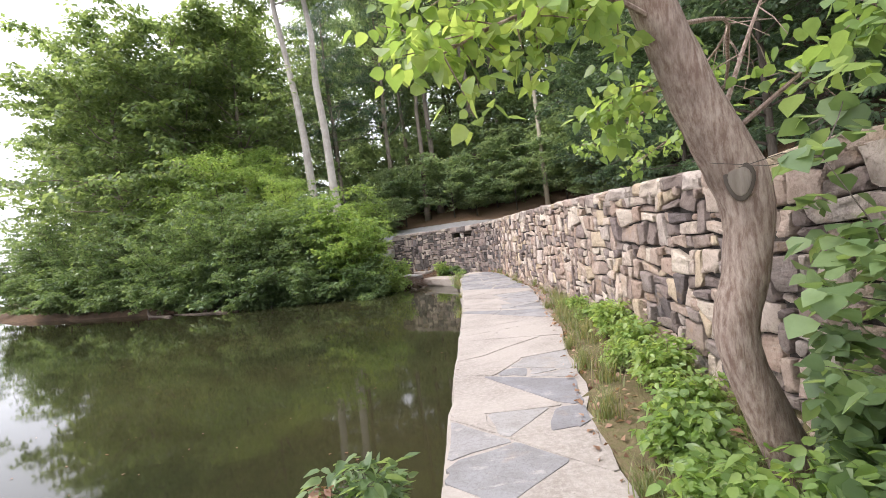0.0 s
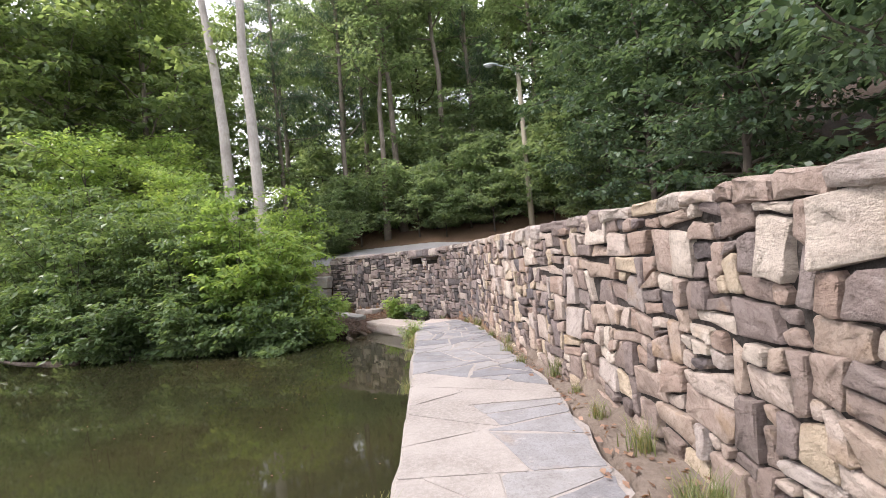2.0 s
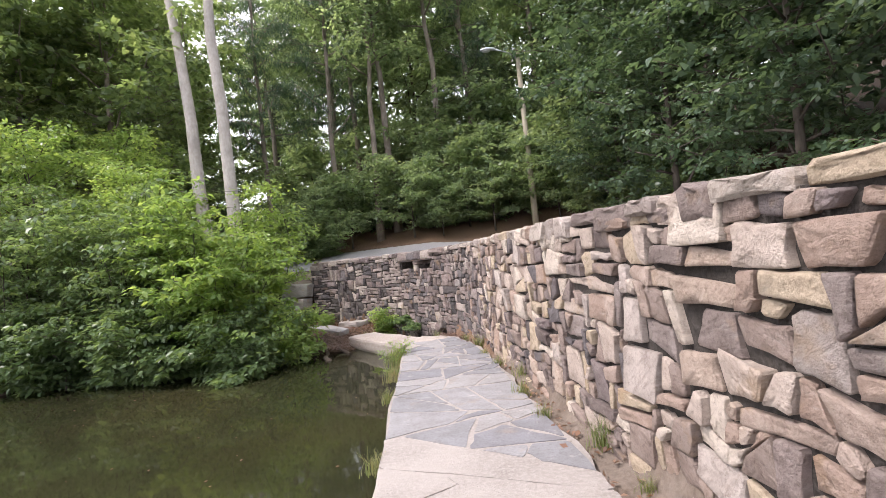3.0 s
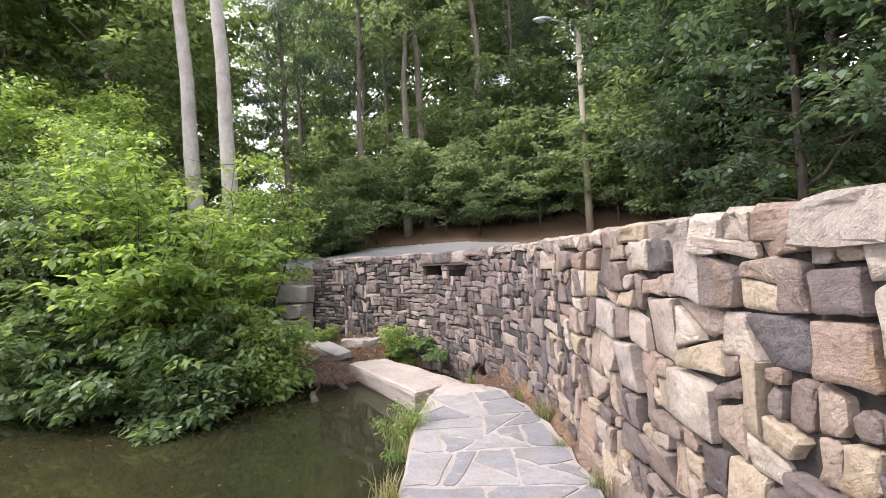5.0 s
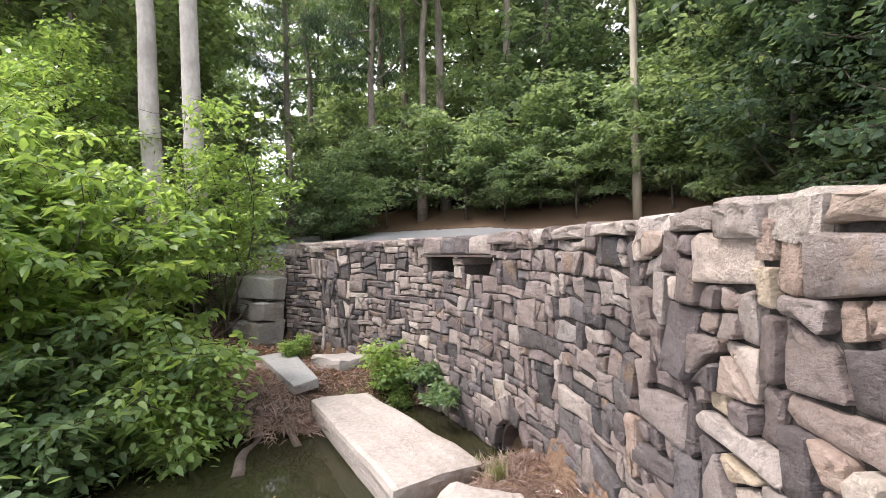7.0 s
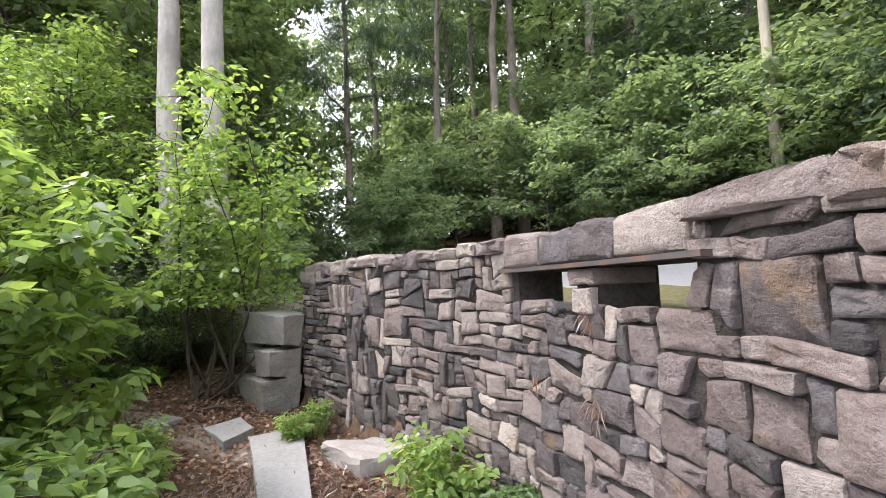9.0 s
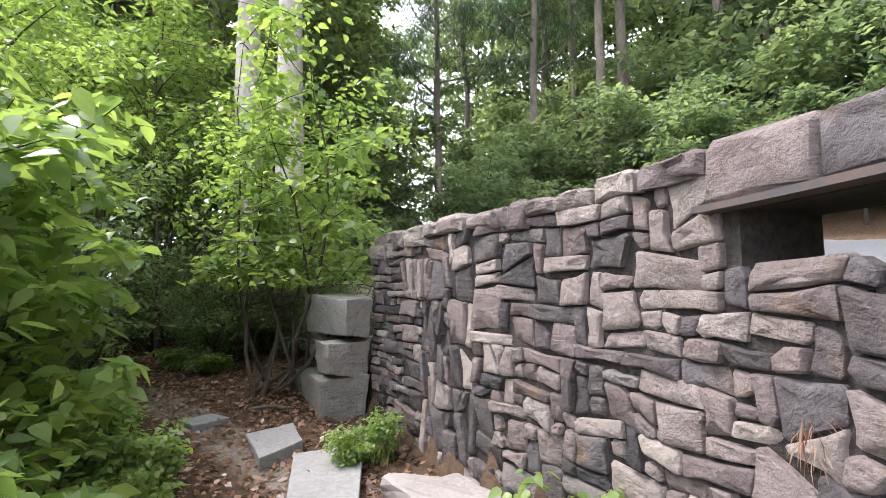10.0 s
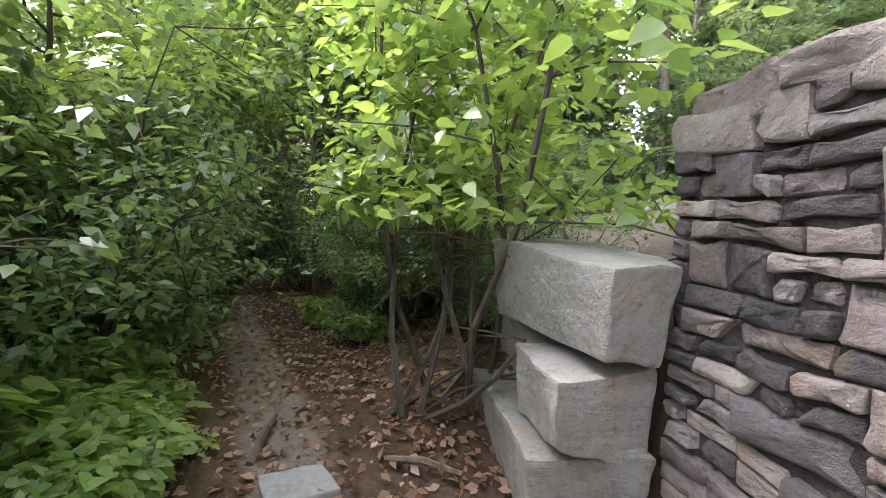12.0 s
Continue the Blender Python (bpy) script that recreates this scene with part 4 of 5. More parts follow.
def placed(root, x, y, turn=0.0, s=1.0, dz=0.0, sz=None):
    root.matrix_basis = at(x, y, turn, s, dz, sz)
    return root


def again(root, x, y, turn=0.0, s=1.0, dz=0.0, sz=None):
    keep = root.matrix_basis.copy()
    root.matrix_basis = Matrix()
    ob = copy_thing(root, Matrix())
    root.matrix_basis = keep
    ob.matrix_basis = at(x, y, turn, s, dz, sz)
    return ob


# two pale trunks by the shore
pale = tree(21, 14, 4.5, 0.27, 101, M_LEAF, M_BARK_PALE, 0.26, 14, 26, (-1.4, 0), "tall tree with a smooth pale grey trunk on the lake bank")
placed(pale, -6.63, 25.8)
pale2 = tree(22, 14.5, 4.5, 0.26, 102, M_LEAF, M_BARK_PALE, 0.26, 14, 26, (-0.7, 0), "tall tree with a smooth pale grey trunk on the lake bank")
placed(pale2, -5.54, 25.62)
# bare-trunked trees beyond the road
wood = tree(22, 11, 4.2, 0.25, 110, M_LEAF_HAZED, M_BARK, 0.3, 18, 22, (-0.8, 0.2), "tall woodland tree with a long bare grey-brown trunk")
tagged(wood, group="woodland trees")
placed(wood, -0.9, 38.2)
for x, y, t, s in ((2.4, 38.8, 40, 1.0), (-1.85, 36.7, 200, 0.85), (-5.2, 44, 90, 1.05), (-3.3, 41, 300, 0.9), (5.2, 46, 10, 1.1), (9.5, 42, 80, 1), (14, 44, 240, 1.1), (-10, 45, 30, 0.95)):
    again(wood, x, y, t, s)
# leafy trees on the lake bank
leafy = tree(15, 3.0, 5.0, 0.2, 120, M_LEAF_BANK, M_BARK, 0.27, 30, 26, (0.3, 0), "leafy green broadleaf tree on the wooded bank", 0.5, 0.55, 0.6, 0.25, 0.3)
tagged(leafy, group="leafy bank trees")
placed(leafy, -12.0, 29.0)
for x, y, t, s in ((-14.5, 27.5, 70, 1.0), (-18, 30.5, 140, 0.9), (-13, 34.5, 200, 1.0), (-15, 35, 20, 1.1), (-21, 36, 300, 0.95), (-26, 40, 250, 1.0), (-18.5, 27.2, 30, 1.0), (-23, 32, 100, 1.0), (-28, 37, 10, 1.0)):
    again(leafy, x, y, t, s)
# dark trees of the hillside
dark = tree(16, 1.2, 5.4, 0.22, 130, M_LEAF_DARK, M_BARK_DARK, 0.3, 36, 22, (0.2, 0.2), "dense dark green broadleaf tree behind the wall", 0.4, 0.6, 0.62, 0.25, 0.3)
tagged(dark, group="dark hillside trees")
placed(dark, 12.5, 27)
for x, y, t, s in ((17, 22, 60, 1), (12.5, 33.5, 120, 1.05), (18, 30, 200, 1.1), (13, 17.5, 250, 0.95), (22, 27, 300, 1.1), (12, 9, 30, 1), (19, 14, 90, 1.1), (14, 38, 320, 1.1), (12.5, 1, 200, 1), (9.5, 29, 40, 0.55), (9.0, 23.5, 140, 0.55), (9.0, 18.5, 280, 0.5), (8.6, 13, 10, 0.5)):
    again(dark, x, y, t, s)
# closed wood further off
deep = tree(20, 1.5, 6.0, 0.25, 135, M_LEAF_HAZED, M_BARK_DARK, 0.5, 30, 14, (0.3, 0.1), "distant dark green woodland tree on the hillside", 0.35, 0.8, 0.55, 0.2, 0.3)
tagged(deep, group="distant woodland trees")
placed(deep, 0.5, 50)
for x, y, t, s in ((-6.5, 51, 120, 1), (6.0, 53, 60, 0.8), (12.5, 50, 200, 0.9), (18.5, 46, 300, 1.1), (25, 40, 30, 1.1), (27, 32, 90, 1.1), (28, 22, 10, 1), (26, 10, 320, 1.1), (-20, 48, 110, 1), (-27, 50, 0, 1), (-3, 60, 45, 1.2), (8, 62, 15, 0.8), (10.0, 56, 150, 1.1), (2, 64, 75, 0.8), (22, 58, 135, 1.2), (-34, 54, 160, 1.1), (20, 0, 100, 1), (-75, 95, 20, 1.3), (-90, 120, 80, 1.3), (-62, 84, 200, 1.1), (-12.2, 52, 250, 0.9), (-25, 57, 75, 1.0), (-17, 68, 20, 1.0)):
    again(deep, x, y, t, s)
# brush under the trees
brush = shrub(2.6, 2.6, 141, M_LEAF_HAZED, 0.2, 28, 14, "low dense green brush under the woodland trees", spread=0.42, name="brush")
tagged(placed(brush, -7.0, 37.5), group="woodland brush")
for x, y, t, s in ((-11, 36, 40, 1.1), (-5.2, 34.0, 330, 0.6), (-7, 43, 130, 1.5), (-2.5, 40.5, 20, 1.3), (2, 39.5, 300, 1.3), (6.3, 38.5, 100, 1.3), (10.5, 36.5, 220, 1.5), (9.3, 32.5, 160, 0.9), (11.0, 28.5, 60, 1.0), (-8.8, 34.5, 250, 0.7), (10.2, 24.5, 200, 0.8), (4.6, 36.2, 80, 0.65), (7.4, 35.4, 10, 0.7), (1.4, 36.8, 270, 0.6), (-9.0, 29.5, 15, 0.9), (-12.5, 30.5, 100, 0.9), (-16, 32.5, 230, 1.0), (-20, 34, 300, 1.1), (-7.2, 29.6, 170, 0.6)):
    again(brush, x, y, t, s)
# pines among them
pine = tree(21, 6.5, 3.4, 0.2, 136, M_NEEDLE, M_BARK, 0.32, 26, 46, (0.5, 0.0), "tall pine with drooping dark grey-green needles", 0.5, 0.5, 0.07, 0.6)
tagged(pine, group="pines")
placed(pine, -4.4, 37.5)
for x, y, t, s in ((-8.0, 36.5, 120, 0.9), (4.6, 41.5, 230, 1.0)):
    again(pine, x, y, t, s)
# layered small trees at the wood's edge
under = tree(4.0, 0.55, 2.7, 0.06, 140, M_LEAF_HAZED, M_BARK_DARK, 0.2, 22, 17, (0.3, 0.2), "small understory tree with layered green branches", 0.25, 0.46, 0.55, 0.1, 0.2)
tagged(under, group="woodland edge trees")
placed(under, -3.5, 36.5)
for x, y, t, s in ((0.2, 35.5, 70, 1.0), (3.4, 36, 140, 1.1), (6.8, 35, 30, 1.2), (10, 31, 210, 1.25), (-7, 38.5, 260, 1), (2, 40, 300, 1.5), (-2.5, 42, 20, 1.5), (6.5, 39.5, 100, 1.6), (-11, 36, 40, 1.1), (-7, 44, 130, 1.5), (11, 38, 220, 1.6), (-5.0, 33.5, 330, 0.7), (4.6, 34.3, 50, 0.8), (7.9, 33.4, 180, 0.9), (1.8, 34.6, 250, 0.7)):
    again(under, x, y, t, s)

WALK_LINE = [(1.0, 17.0), (0.72, 18.15), (0.16, 19.5), (-0.8, 20.8), (-1.9, 21.8), (-3.9, 22.8), (-6, 23.45), (-8.5, 24.1), (-11.3, 25.5)]


def clear_of_walk(x, y, room, low=-1.0):
    """Keeps a shrub's leaves off the trodden way; x, y: the shrub's place."""
    def keep(p):
        return (np.abs(signed(p[:, 0] + x, p[:, 1] + y, WALK_LINE)) > room) & (p[:, 2] > low)
    return keep


# shrubs along the shore
SHORE = "dense bright green shrub overhanging the lake edge"
bush = shrub(1.7, 3.3, 150, M_LEAF_LIGHT, 0.125, 36, 19, SHORE, spread=0.2, keep=clear_of_walk(-3.85, 19.9, 0.8), broad=True, width=0.55)
tagged(placed(bush, -3.85, 19.9), group="shore shrubs")
TALL = "tall dense green shrub overhanging the lake edge"
bush2 = shrub(2.1, 4.0, 151, M_LEAF, 0.115, 36, 20, TALL, spread=0.22, broad=True, width=0.5, keep=clear_of_walk(-6.5, 20.5, 1.3))
tagged(placed(bush2, -6.5, 20.5), group="shore shrubs")
bush3 = shrub(2.3, 4.4, 155, M_LEAF, 0.14, 42, 18, TALL, spread=0.25)
tagged(placed(bush3, -9.0, 21.2), group="shore shrubs")
low1 = shrub(1.1, 1.7, 152, M_LEAF, 0.115, 26, 16, "low leafy shrub trailing over the water", spread=0.22, broad=True, width=0.52, keep=clear_of_walk(-3.0, 19.2, 0.8))
tagged(placed(low1, -3.0, 19.2), group="shore shrubs")
low2 = shrub(0.7, 1.5, 153, M_LEAF_LIGHT, 0.1, 18, 9, "young bright green shrub at the water's edge", keep=clear_of_walk(-2.35, 20.0, 0.9), broad=True, width=0.5)
tagged(placed(low2, -2.35, 20.0), group="shore shrubs")
for src, x, y, t, s in ((bush3, -12.2, 23.0, 200, 1.0), (bush3, -16, 25, 300, 1.1), (bush3, -20.5, 27.5, 20, 1.1), (bush3, -26, 31, 70, 1.3), (bush3, -33, 36.5, 150, 1.4),
                        (low1, -5.0, 19.5, 130, 1.1), (low1, -7.2, 19.9, 310, 1.2), (low1, -10.3, 21.2, 40, 1.3), (low1, -14, 23.3, 80, 1.3), (low1, -18, 25.2, 190, 1.4), (low1, -20.5, 26.0, 90, 1.4), (low1, -23.5, 28.0, 10, 1.5), (low1, -12.2, 22.0, 280, 1.3), (low1, -16, 24.0, 330, 1.3)):
    again(src, x, y, t, s)

# growth on both sides of the trail
thicket = shrub(1.0, 2.5, 160, M_LEAF, 0.085, 24, 9, "thin-stemmed green thicket beside the dirt trail", base=0.35, keep=clear_of_walk(-5.3, 21.4, 0.6))
tagged(placed(thicket, -5.3, 21.4), group="trailside thicket")
for x, y, t, s in ((-6.6, 22.1, 80, 1.0), (-8.2, 22.7, 160, 1.05), (-10.2, 23.3, 240, 1.1), (-12, 24.2, 20, 1.1), (-9.3, 26.0, 300, 0.9), (-12.5, 27.3, 120, 1.0), (-14.5, 26.5, 60, 1.2), (-7.3, 25.5, 200, 0.7), (-6.3, 25.0, 190, 0.7), (-4.4, 25.1, 100, 0.55), (-5.6, 25.4, 280, 0.8)):
    again(thicket, x, y, t, s)
many = shrub(1.5, 4.2, 161, M_LEAF_LIGHT, 0.1, 12, 32, "many-stemmed leafy shrub on the bank above the trail", base=0.12, keep=clear_of_walk(-4.2, 23.9, 0.3, 1.3), broad=True, width=0.6, spread=0.42, stem_r=0.026)
placed(many, -4.2, 23.9)
sapling = tree(6.5, 2.4, 2.0, 0.05, 165, M_LEAF_LIGHT, M_BARK_DARK, 0.14, 18, 14, (0.4, 0.3), "slender sapling with bright green leaves over the trail", 0.5, 0.45)
tagged(placed(sapling, -7.2, 22.0, 0, 0.75), group="trailside saplings")
for x, y, t, s in ((-5.6, 20.8, 70, 0.6), (-8.4, 25.3, 140, 0.95), (-10.6, 23.7, 220, 1.0), (-10.5, 26.9, 300, 1.1), (-13.2, 25.2, 40, 1.1), (-12.8, 28.2, 260, 1.2), (-16, 27.2, 330, 1.2)):
    again(sapling, x, y, t, s)


# ---- boulders, slabs and the beam ----
def block(name, corners, z0, z1, seed, material, label, category, cuts=3, rough=0.03, bevel=0.03, slope=(0, 0), taper=1.0):
    """A rough block on a four-cornered base."""
    bm = bmesh.new()
    cxm, cym = sum(c[0] for c in corners) / 4, sum(c[1] for c in corners) / 4
    rs = random.Random(seed)
    lo = [bm.verts.new((cxm + (x - cxm) * taper, cym + (y - cym) * taper, z0 + (rs.uniform(-0.04, 0.09) if taper < 1 else 0))) for x, y in corners]
    hi = [bm.verts.new((x, y, z1 + slope[0] * (x - cxm) + slope[1] * (y - cym))) for x, y in corners]
    bm.faces.new(lo[::-1])
    bm.faces.new(hi)
    for i in range(4):
        j = (i + 1) % 4
        bm.faces.new((lo[i], lo[j], hi[j], hi[i]))
    bmesh.ops.recalc_face_normals(bm, faces=bm.faces)
    bmesh.ops.bevel(bm, geom=bm.edges[:], offset=bevel, segments=2, affect="EDGES", profile=0.6)
    bmesh.ops.subdivide_edges(bm, edges=[e for e in bm.edges if e.calc_length() > 0.12], cuts=cuts, use_grid_fill=True)
    for v in bm.verts:
        p = v.co * 2.2 + Vector((seed, seed * 0.7, 0))
        v.co += Vector((noise.noise(p), noise.noise(p + Vector((9, 0, 0))), noise.noise(p + Vector((0, 9, 0))))) * rough
        p = v.co * 8 + Vector((seed, 0, seed))
        v.co += Vector((noise.noise(p), noise.noise(p + Vector((5, 0, 0))), noise.noise(p + Vector((0, 5, 0))))) * rough * 0.6
    ob = part(name, bm, material)
    return tagged(ob, label, category)


BL = "large grey split boulder stacked against the wall's end"
for k, (cs, z0, z1, sl) in enumerate((
        ([(-3.72, 23.9), (-2.64, 23.3), (-2.52, 23.56), (-3.3, 24.5)], 0.86, 1.27, (-0.03, 0.0)),
        ([(-3.34, 23.66), (-2.8, 23.22), (-2.62, 23.66), (-3.0, 24.3)], 0.44, 0.8, (0.05, 0.0)),
        ([(-4.15, 24.25), (-2.95, 23.3), (-2.6, 23.62), (-3.5, 24.6)], -0.05, 0.42, (0.1, 0.0)),
        ([(-3.95, 24.25), (-3.32, 23.78), (-3.2, 24.1), (-3.7, 24.6)], 0.55, 0.84, (-0.05, 0.1)),
        ([(-3.75, 24.15), (-3.2, 23.72), (-3.05, 24.0), (-3.5, 24.5)], 0.36, 0.56, (0.0, 0.0)))):
    tagged(block("boulder", cs, z0, z1, 3 + k * 5, M_BOULDER, BL, "boulder", cuts=6, rough=0.024, bevel=0.018, slope=sl, taper=0.88), group="boulder stack")
block("stone_block", [(-1.62, 22.3), (-1.0, 21.85), (-0.68, 22.3), (-1.2, 22.68)], -0.2, 0.14, 41, M_CONCRETE, "rough pale stone block by the headwall", "stone", rough=0.06, bevel=0.06)
SL = "flat grey concrete slab lying in the dirt"
for k, (cs, sl) in enumerate((([(-2.56, 22.52), (-2.17, 22.9), (-1.12, 21.3), (-1.32, 20.98)], (0.0, 0.02)), ([(-3.28, 22.7), (-3.14, 23.15), (-2.65, 22.72), (-2.66, 22.26)], (0.02, -0.01)),
                              ([(-4.15, 22.7), (-4.05, 23.0), (-3.78, 22.95), (-3.88, 22.62)], (0.0, 0.0)))):
    zz = max(ground_z(*c) for c in cs)
    tagged(block("slab", cs, zz - 0.09, zz + 0.045, 60 + k * 3, M_FLAT, SL, "slab", cuts=2, rough=0.012, bevel=0.012, slope=sl), group="loose slabs")
block("concrete_beam", [(-1.12, 20.98), (0.4, 18.72), (1.1, 19.28), (-0.43, 21.2)], -0.46, -0.1, 77, M_BEAM, "stained weathered concrete beam spanning the channel", "beam", cuts=5, rough=0.028, bevel=0.06, taper=0.92)
block("concrete_lump", [(0.62, 17.9), (1.45, 17.85), (1.4, 18.45), (0.85, 18.6)], -0.2, 0.085, 83, M_BEAM, "rounded broken end of the concrete walk", "concrete", rough=0.05, bevel=0.09)

# drift logs and sticks
rng = random.Random(91)
for pts, r in (([(-1.25, 19.5, -0.42), (-1.45, 19.95, -0.22), (-1.5, 20.4, -0.1), (-1.75, 20.9, 0.0)], 0.06), ([(-0.95, 20.2, -0.3), (-1.25, 20.6, -0.1), (-1.6, 21.1, 0.02)], 0.04),
               ([(-8.5, 19.6, -0.38), (-10.5, 20.3, -0.3), (-12.5, 21.6, -0.15)], 0.1), ([(-12, 20.6, -0.42), (-14, 22.2, -0.2), (-15, 23.4, -0.1)], 0.09)):
    pts = [(x, y, max(ground_z(x, y), -0.44) + 0.03) for x, y, _ in pts]
    v, f = tube(catmull(pts, 4), [r * (1.1 - 0.7 * i / (4 * (len(pts) - 1))) for i in range(4 * (len(pts) - 1) + 1)], 8, 0.12, rng)
    tagged(put_mesh("driftwood_log", v, f, M_DEAD, smooth=True), "bleached driftwood log lying at the waterline", "log", group="driftwood")
for x0, y0, a, ln in ((-4.34, 22.73, 2.5, 0.6), (-3.9, 23.3, 0.4, 0.45)):
    z = ground_z(x0, y0) + 0.02
    v, f = tube([(x0, y0, z), (x0 + 0.5 * ln * math.cos(a), y0 + 0.5 * ln * math.sin(a), z + 0.04), (x0 + ln * math.cos(a), y0 + ln * math.sin(a), z + 0.02)], [0.02, 0.024, 0.014], 6, 0.15, rng)
    tagged(put_mesh("stick", v, f, M_DEAD), "broken pale stick lying on the trail", "stick", group="sticks")


# ---- lamp pole ----
def lamp_pole(x, y, top):
    root = new("street_lamp")
    tagged(root, "tall weathered wooden pole with a cobra-head street lamp", "street lamp")
    z = ground_z(x, y)
    v, f = tube([(x, y, z - 0.3), (x, y, z + 3), (x - 0.02, y, top)], [0.17, 0.15, 0.11], 12)
    put_mesh("pole", v, f, M_POLE, root, smooth=True)
    v, f = tube(catmull([(x, y, top - 0.35), (x - 0.5, y, top + 0.08), (x - 1.15, y, top + 0.3)], 5), [0.04] * 11, 8)
    put_mesh("arm", v, f, M_LAMP, root, smooth=True)
    bm = bmesh.new()
    bmesh.ops.create_uvsphere(bm, u_segments=14, v_segments=8, radius=1.0)
    for q in bm.verts:
        w = 0.75 + 0.25 * -q.co.x
        q.co = Vector((x - 1.5 + q.co.x * 0.42, y + q.co.y * 0.17 * w, top + 0.33 + max(q.co.z, -0.35) * 0.13))
    head = part("lamp_head", bm, M_LAMP, root, smooth=True)
    bm = bmesh.new()
    bmesh.ops.create_uvsphere(bm, u_segments=12, v_segments=6, radius=1.0)
    for q in bm.verts:
        q.co = Vector((x - 1.6 + q.co.x * 0.22, y + q.co.y * 0.13, top + 0.28 + min(q.co.z, 0.3) * 0.09))
    part("lens", bm, M_GLASS, head, "pale glass lens", smooth=True)
    v, f = tube([(x, y, top - 0.25), (x + 0.8, y + 0.2, top - 0.1), (x + 1.2, y + 0.3, top)], [0.03, 0.03, 0.03], 6)
    put_mesh("brace", v, f, M_METAL, root)
    return root


lamp_pole(6.49, 32.9, 11.65)


# ---- near tree, vine and verge plants ----
near_tree = new("tree")
tagged(near_tree, "leaning tan-barked tree with a sawn knot beside the walk", "tree")
pts = catmull([(2.55, 3.35, -0.15), (2.49, 3.32, 0.08), (2.27, 3.3, 0.72), (2.35, 3.3, 1.1), (2.37, 3.3, 1.42), (2.2, 3.28, 1.85), (2.03, 3.25, 2.34), (1.85, 3.3, 3.0), (1.8, 3.6, 3.9), (1.9, 3.9, 5.0)], 5)
rr = [float(np.interp(q.z, [0, 0.6, 1.2, 1.5, 2.2, 3, 5], [0.112, 0.09, 0.1, 0.122, 0.096, 0.08, 0.03])) for q in pts]
v, f = tube(pts, rr, 16, 0.035, random.Random(5))
trunk = put_mesh("trunk", v, f, M_BARK_TAN, near_tree, smooth=True)
away = (Vector((1.117, 1.064, 1.37)) - Vector((2.35, 3.3, 1.47))).normalized()
side = away.cross(Vector((0, 0, 1))).normalized()
for nm, mat_, rad, out_, lab in (("knot_rim", M_BARK_DARK, 1.0, 0.119, "dark rim of a healed branch scar"), ("knot", M_BARK, 0.74, 0.127, "pale sawn branch scar")):
    bm = bmesh.new()
    bmesh.ops.create_uvsphere(bm, u_segments=18, v_segments=10, radius=1.0)
    for q in bm.verts:
        wob = 1 + 0.08 * math.sin(3 * math.atan2(q.co.z, q.co.x))
        q.co = Vector((2.36, 3.3, 1.47)) + away * (out_ + q.co.y * 0.012) + side * q.co.x * 0.06 * rad * wob + Vector((0, 0, 1)) * q.co.z * 0.085 * rad * wob
    part(nm, bm, mat_, trunk, lab, smooth=True)
rng2 = rng_of(170)
tips = []
for run in ([(2.1, 3.27, 2.2), (1.75, 3.05, 2.28), (1.4, 2.95, 2.2), (1.1, 2.9, 2.08)], [(2.0, 3.25, 2.4), (1.65, 3.2, 2.52), (1.3, 3.15, 2.44), (1.0, 3.2, 2.28)],
            [(2.2, 3.28, 1.9), (2.12, 3.6, 2.0), (1.95, 3.95, 1.95)], [(2.1, 3.27, 2.2), (2.9, 4.2, 2.5), (3.1, 5.2, 2.45), (2.6, 6.3, 2.2)],
            [(2.9, 4.2, 2.5), (3.2, 5.0, 2.2), (2.85, 5.9, 1.9)], [(2.37, 3.3, 1.7), (2.7, 3.2, 1.95), (2.95, 2.9, 2.2)], [(1.85, 3.3, 3.0), (1.5, 3.1, 2.85), (1.2, 3.0, 2.62)],
            [(2.3, 3.28, 1.75), (2.6, 3.5, 2.2), (2.9, 3.6, 2.7)]):
    bp = catmull(run, 4)
    pieces = [tube(bp, [0.014 * (1 - 0.75 * j / len(bp)) for j in range(len(bp))], 6)]
    for j in range(3, len(bp)):
        for _ in range(2):
            tw = branch_points(bp[j], rng2.normal(size=3) * (1, 1, 0.5), rng2.uniform(0.12, 0.32), 2, rng2, -0.15)
            pieces.append(tube(tw, [0.004, 0.003, 0.002], 4))
            tips += [tuple(q) for q in tw[1:]]
    bv, bf = joined(pieces)
    put_mesh("limb", bv, bf, M_BARK_TAN, near_tree)
tips = [q for q in tips if q[2] > 1.75 and not (3.4 < q[1] < 4.9 and q[0] > 2.25)]
lv, lf = leaf_cloud(tips, 0.13, 8, 0.074, rng2, 0.7, 0.5, 0.55, width=0.75, broad=True)
put_mesh("crown", lv, lf, M_LEAF_LIGHT, near_tree)

vine = shrub(0.42, 2.3, 171, M_LEAF, 0.08, 20, 14, "climbing vine with round bright green leaves beside the tree", base=0.3, spread=0.2, name="vine", broad=True, width=0.95, bark=M_BARK_DARK, stem_r=0.009, keep=lambda p: p[:, 0] + 1.6 > 0.68 * (p[:, 1] + 1.65))
placed(vine, 2.68, 2.75, 0, 0.95)
VERGE = "leafy green weed growing in the grass verge by the wall"
weed = shrub(0.26, 0.34, 172, M_LEAF_LIGHT, 0.055, 13, 3, VERGE, spread=0.1, name="weed", broad=True, width=0.55, bark=M_GRASS, stem_r=0.006)
tagged(placed(weed, 2.15, 3.6), group="verge weeds")
rng = random.Random(14)
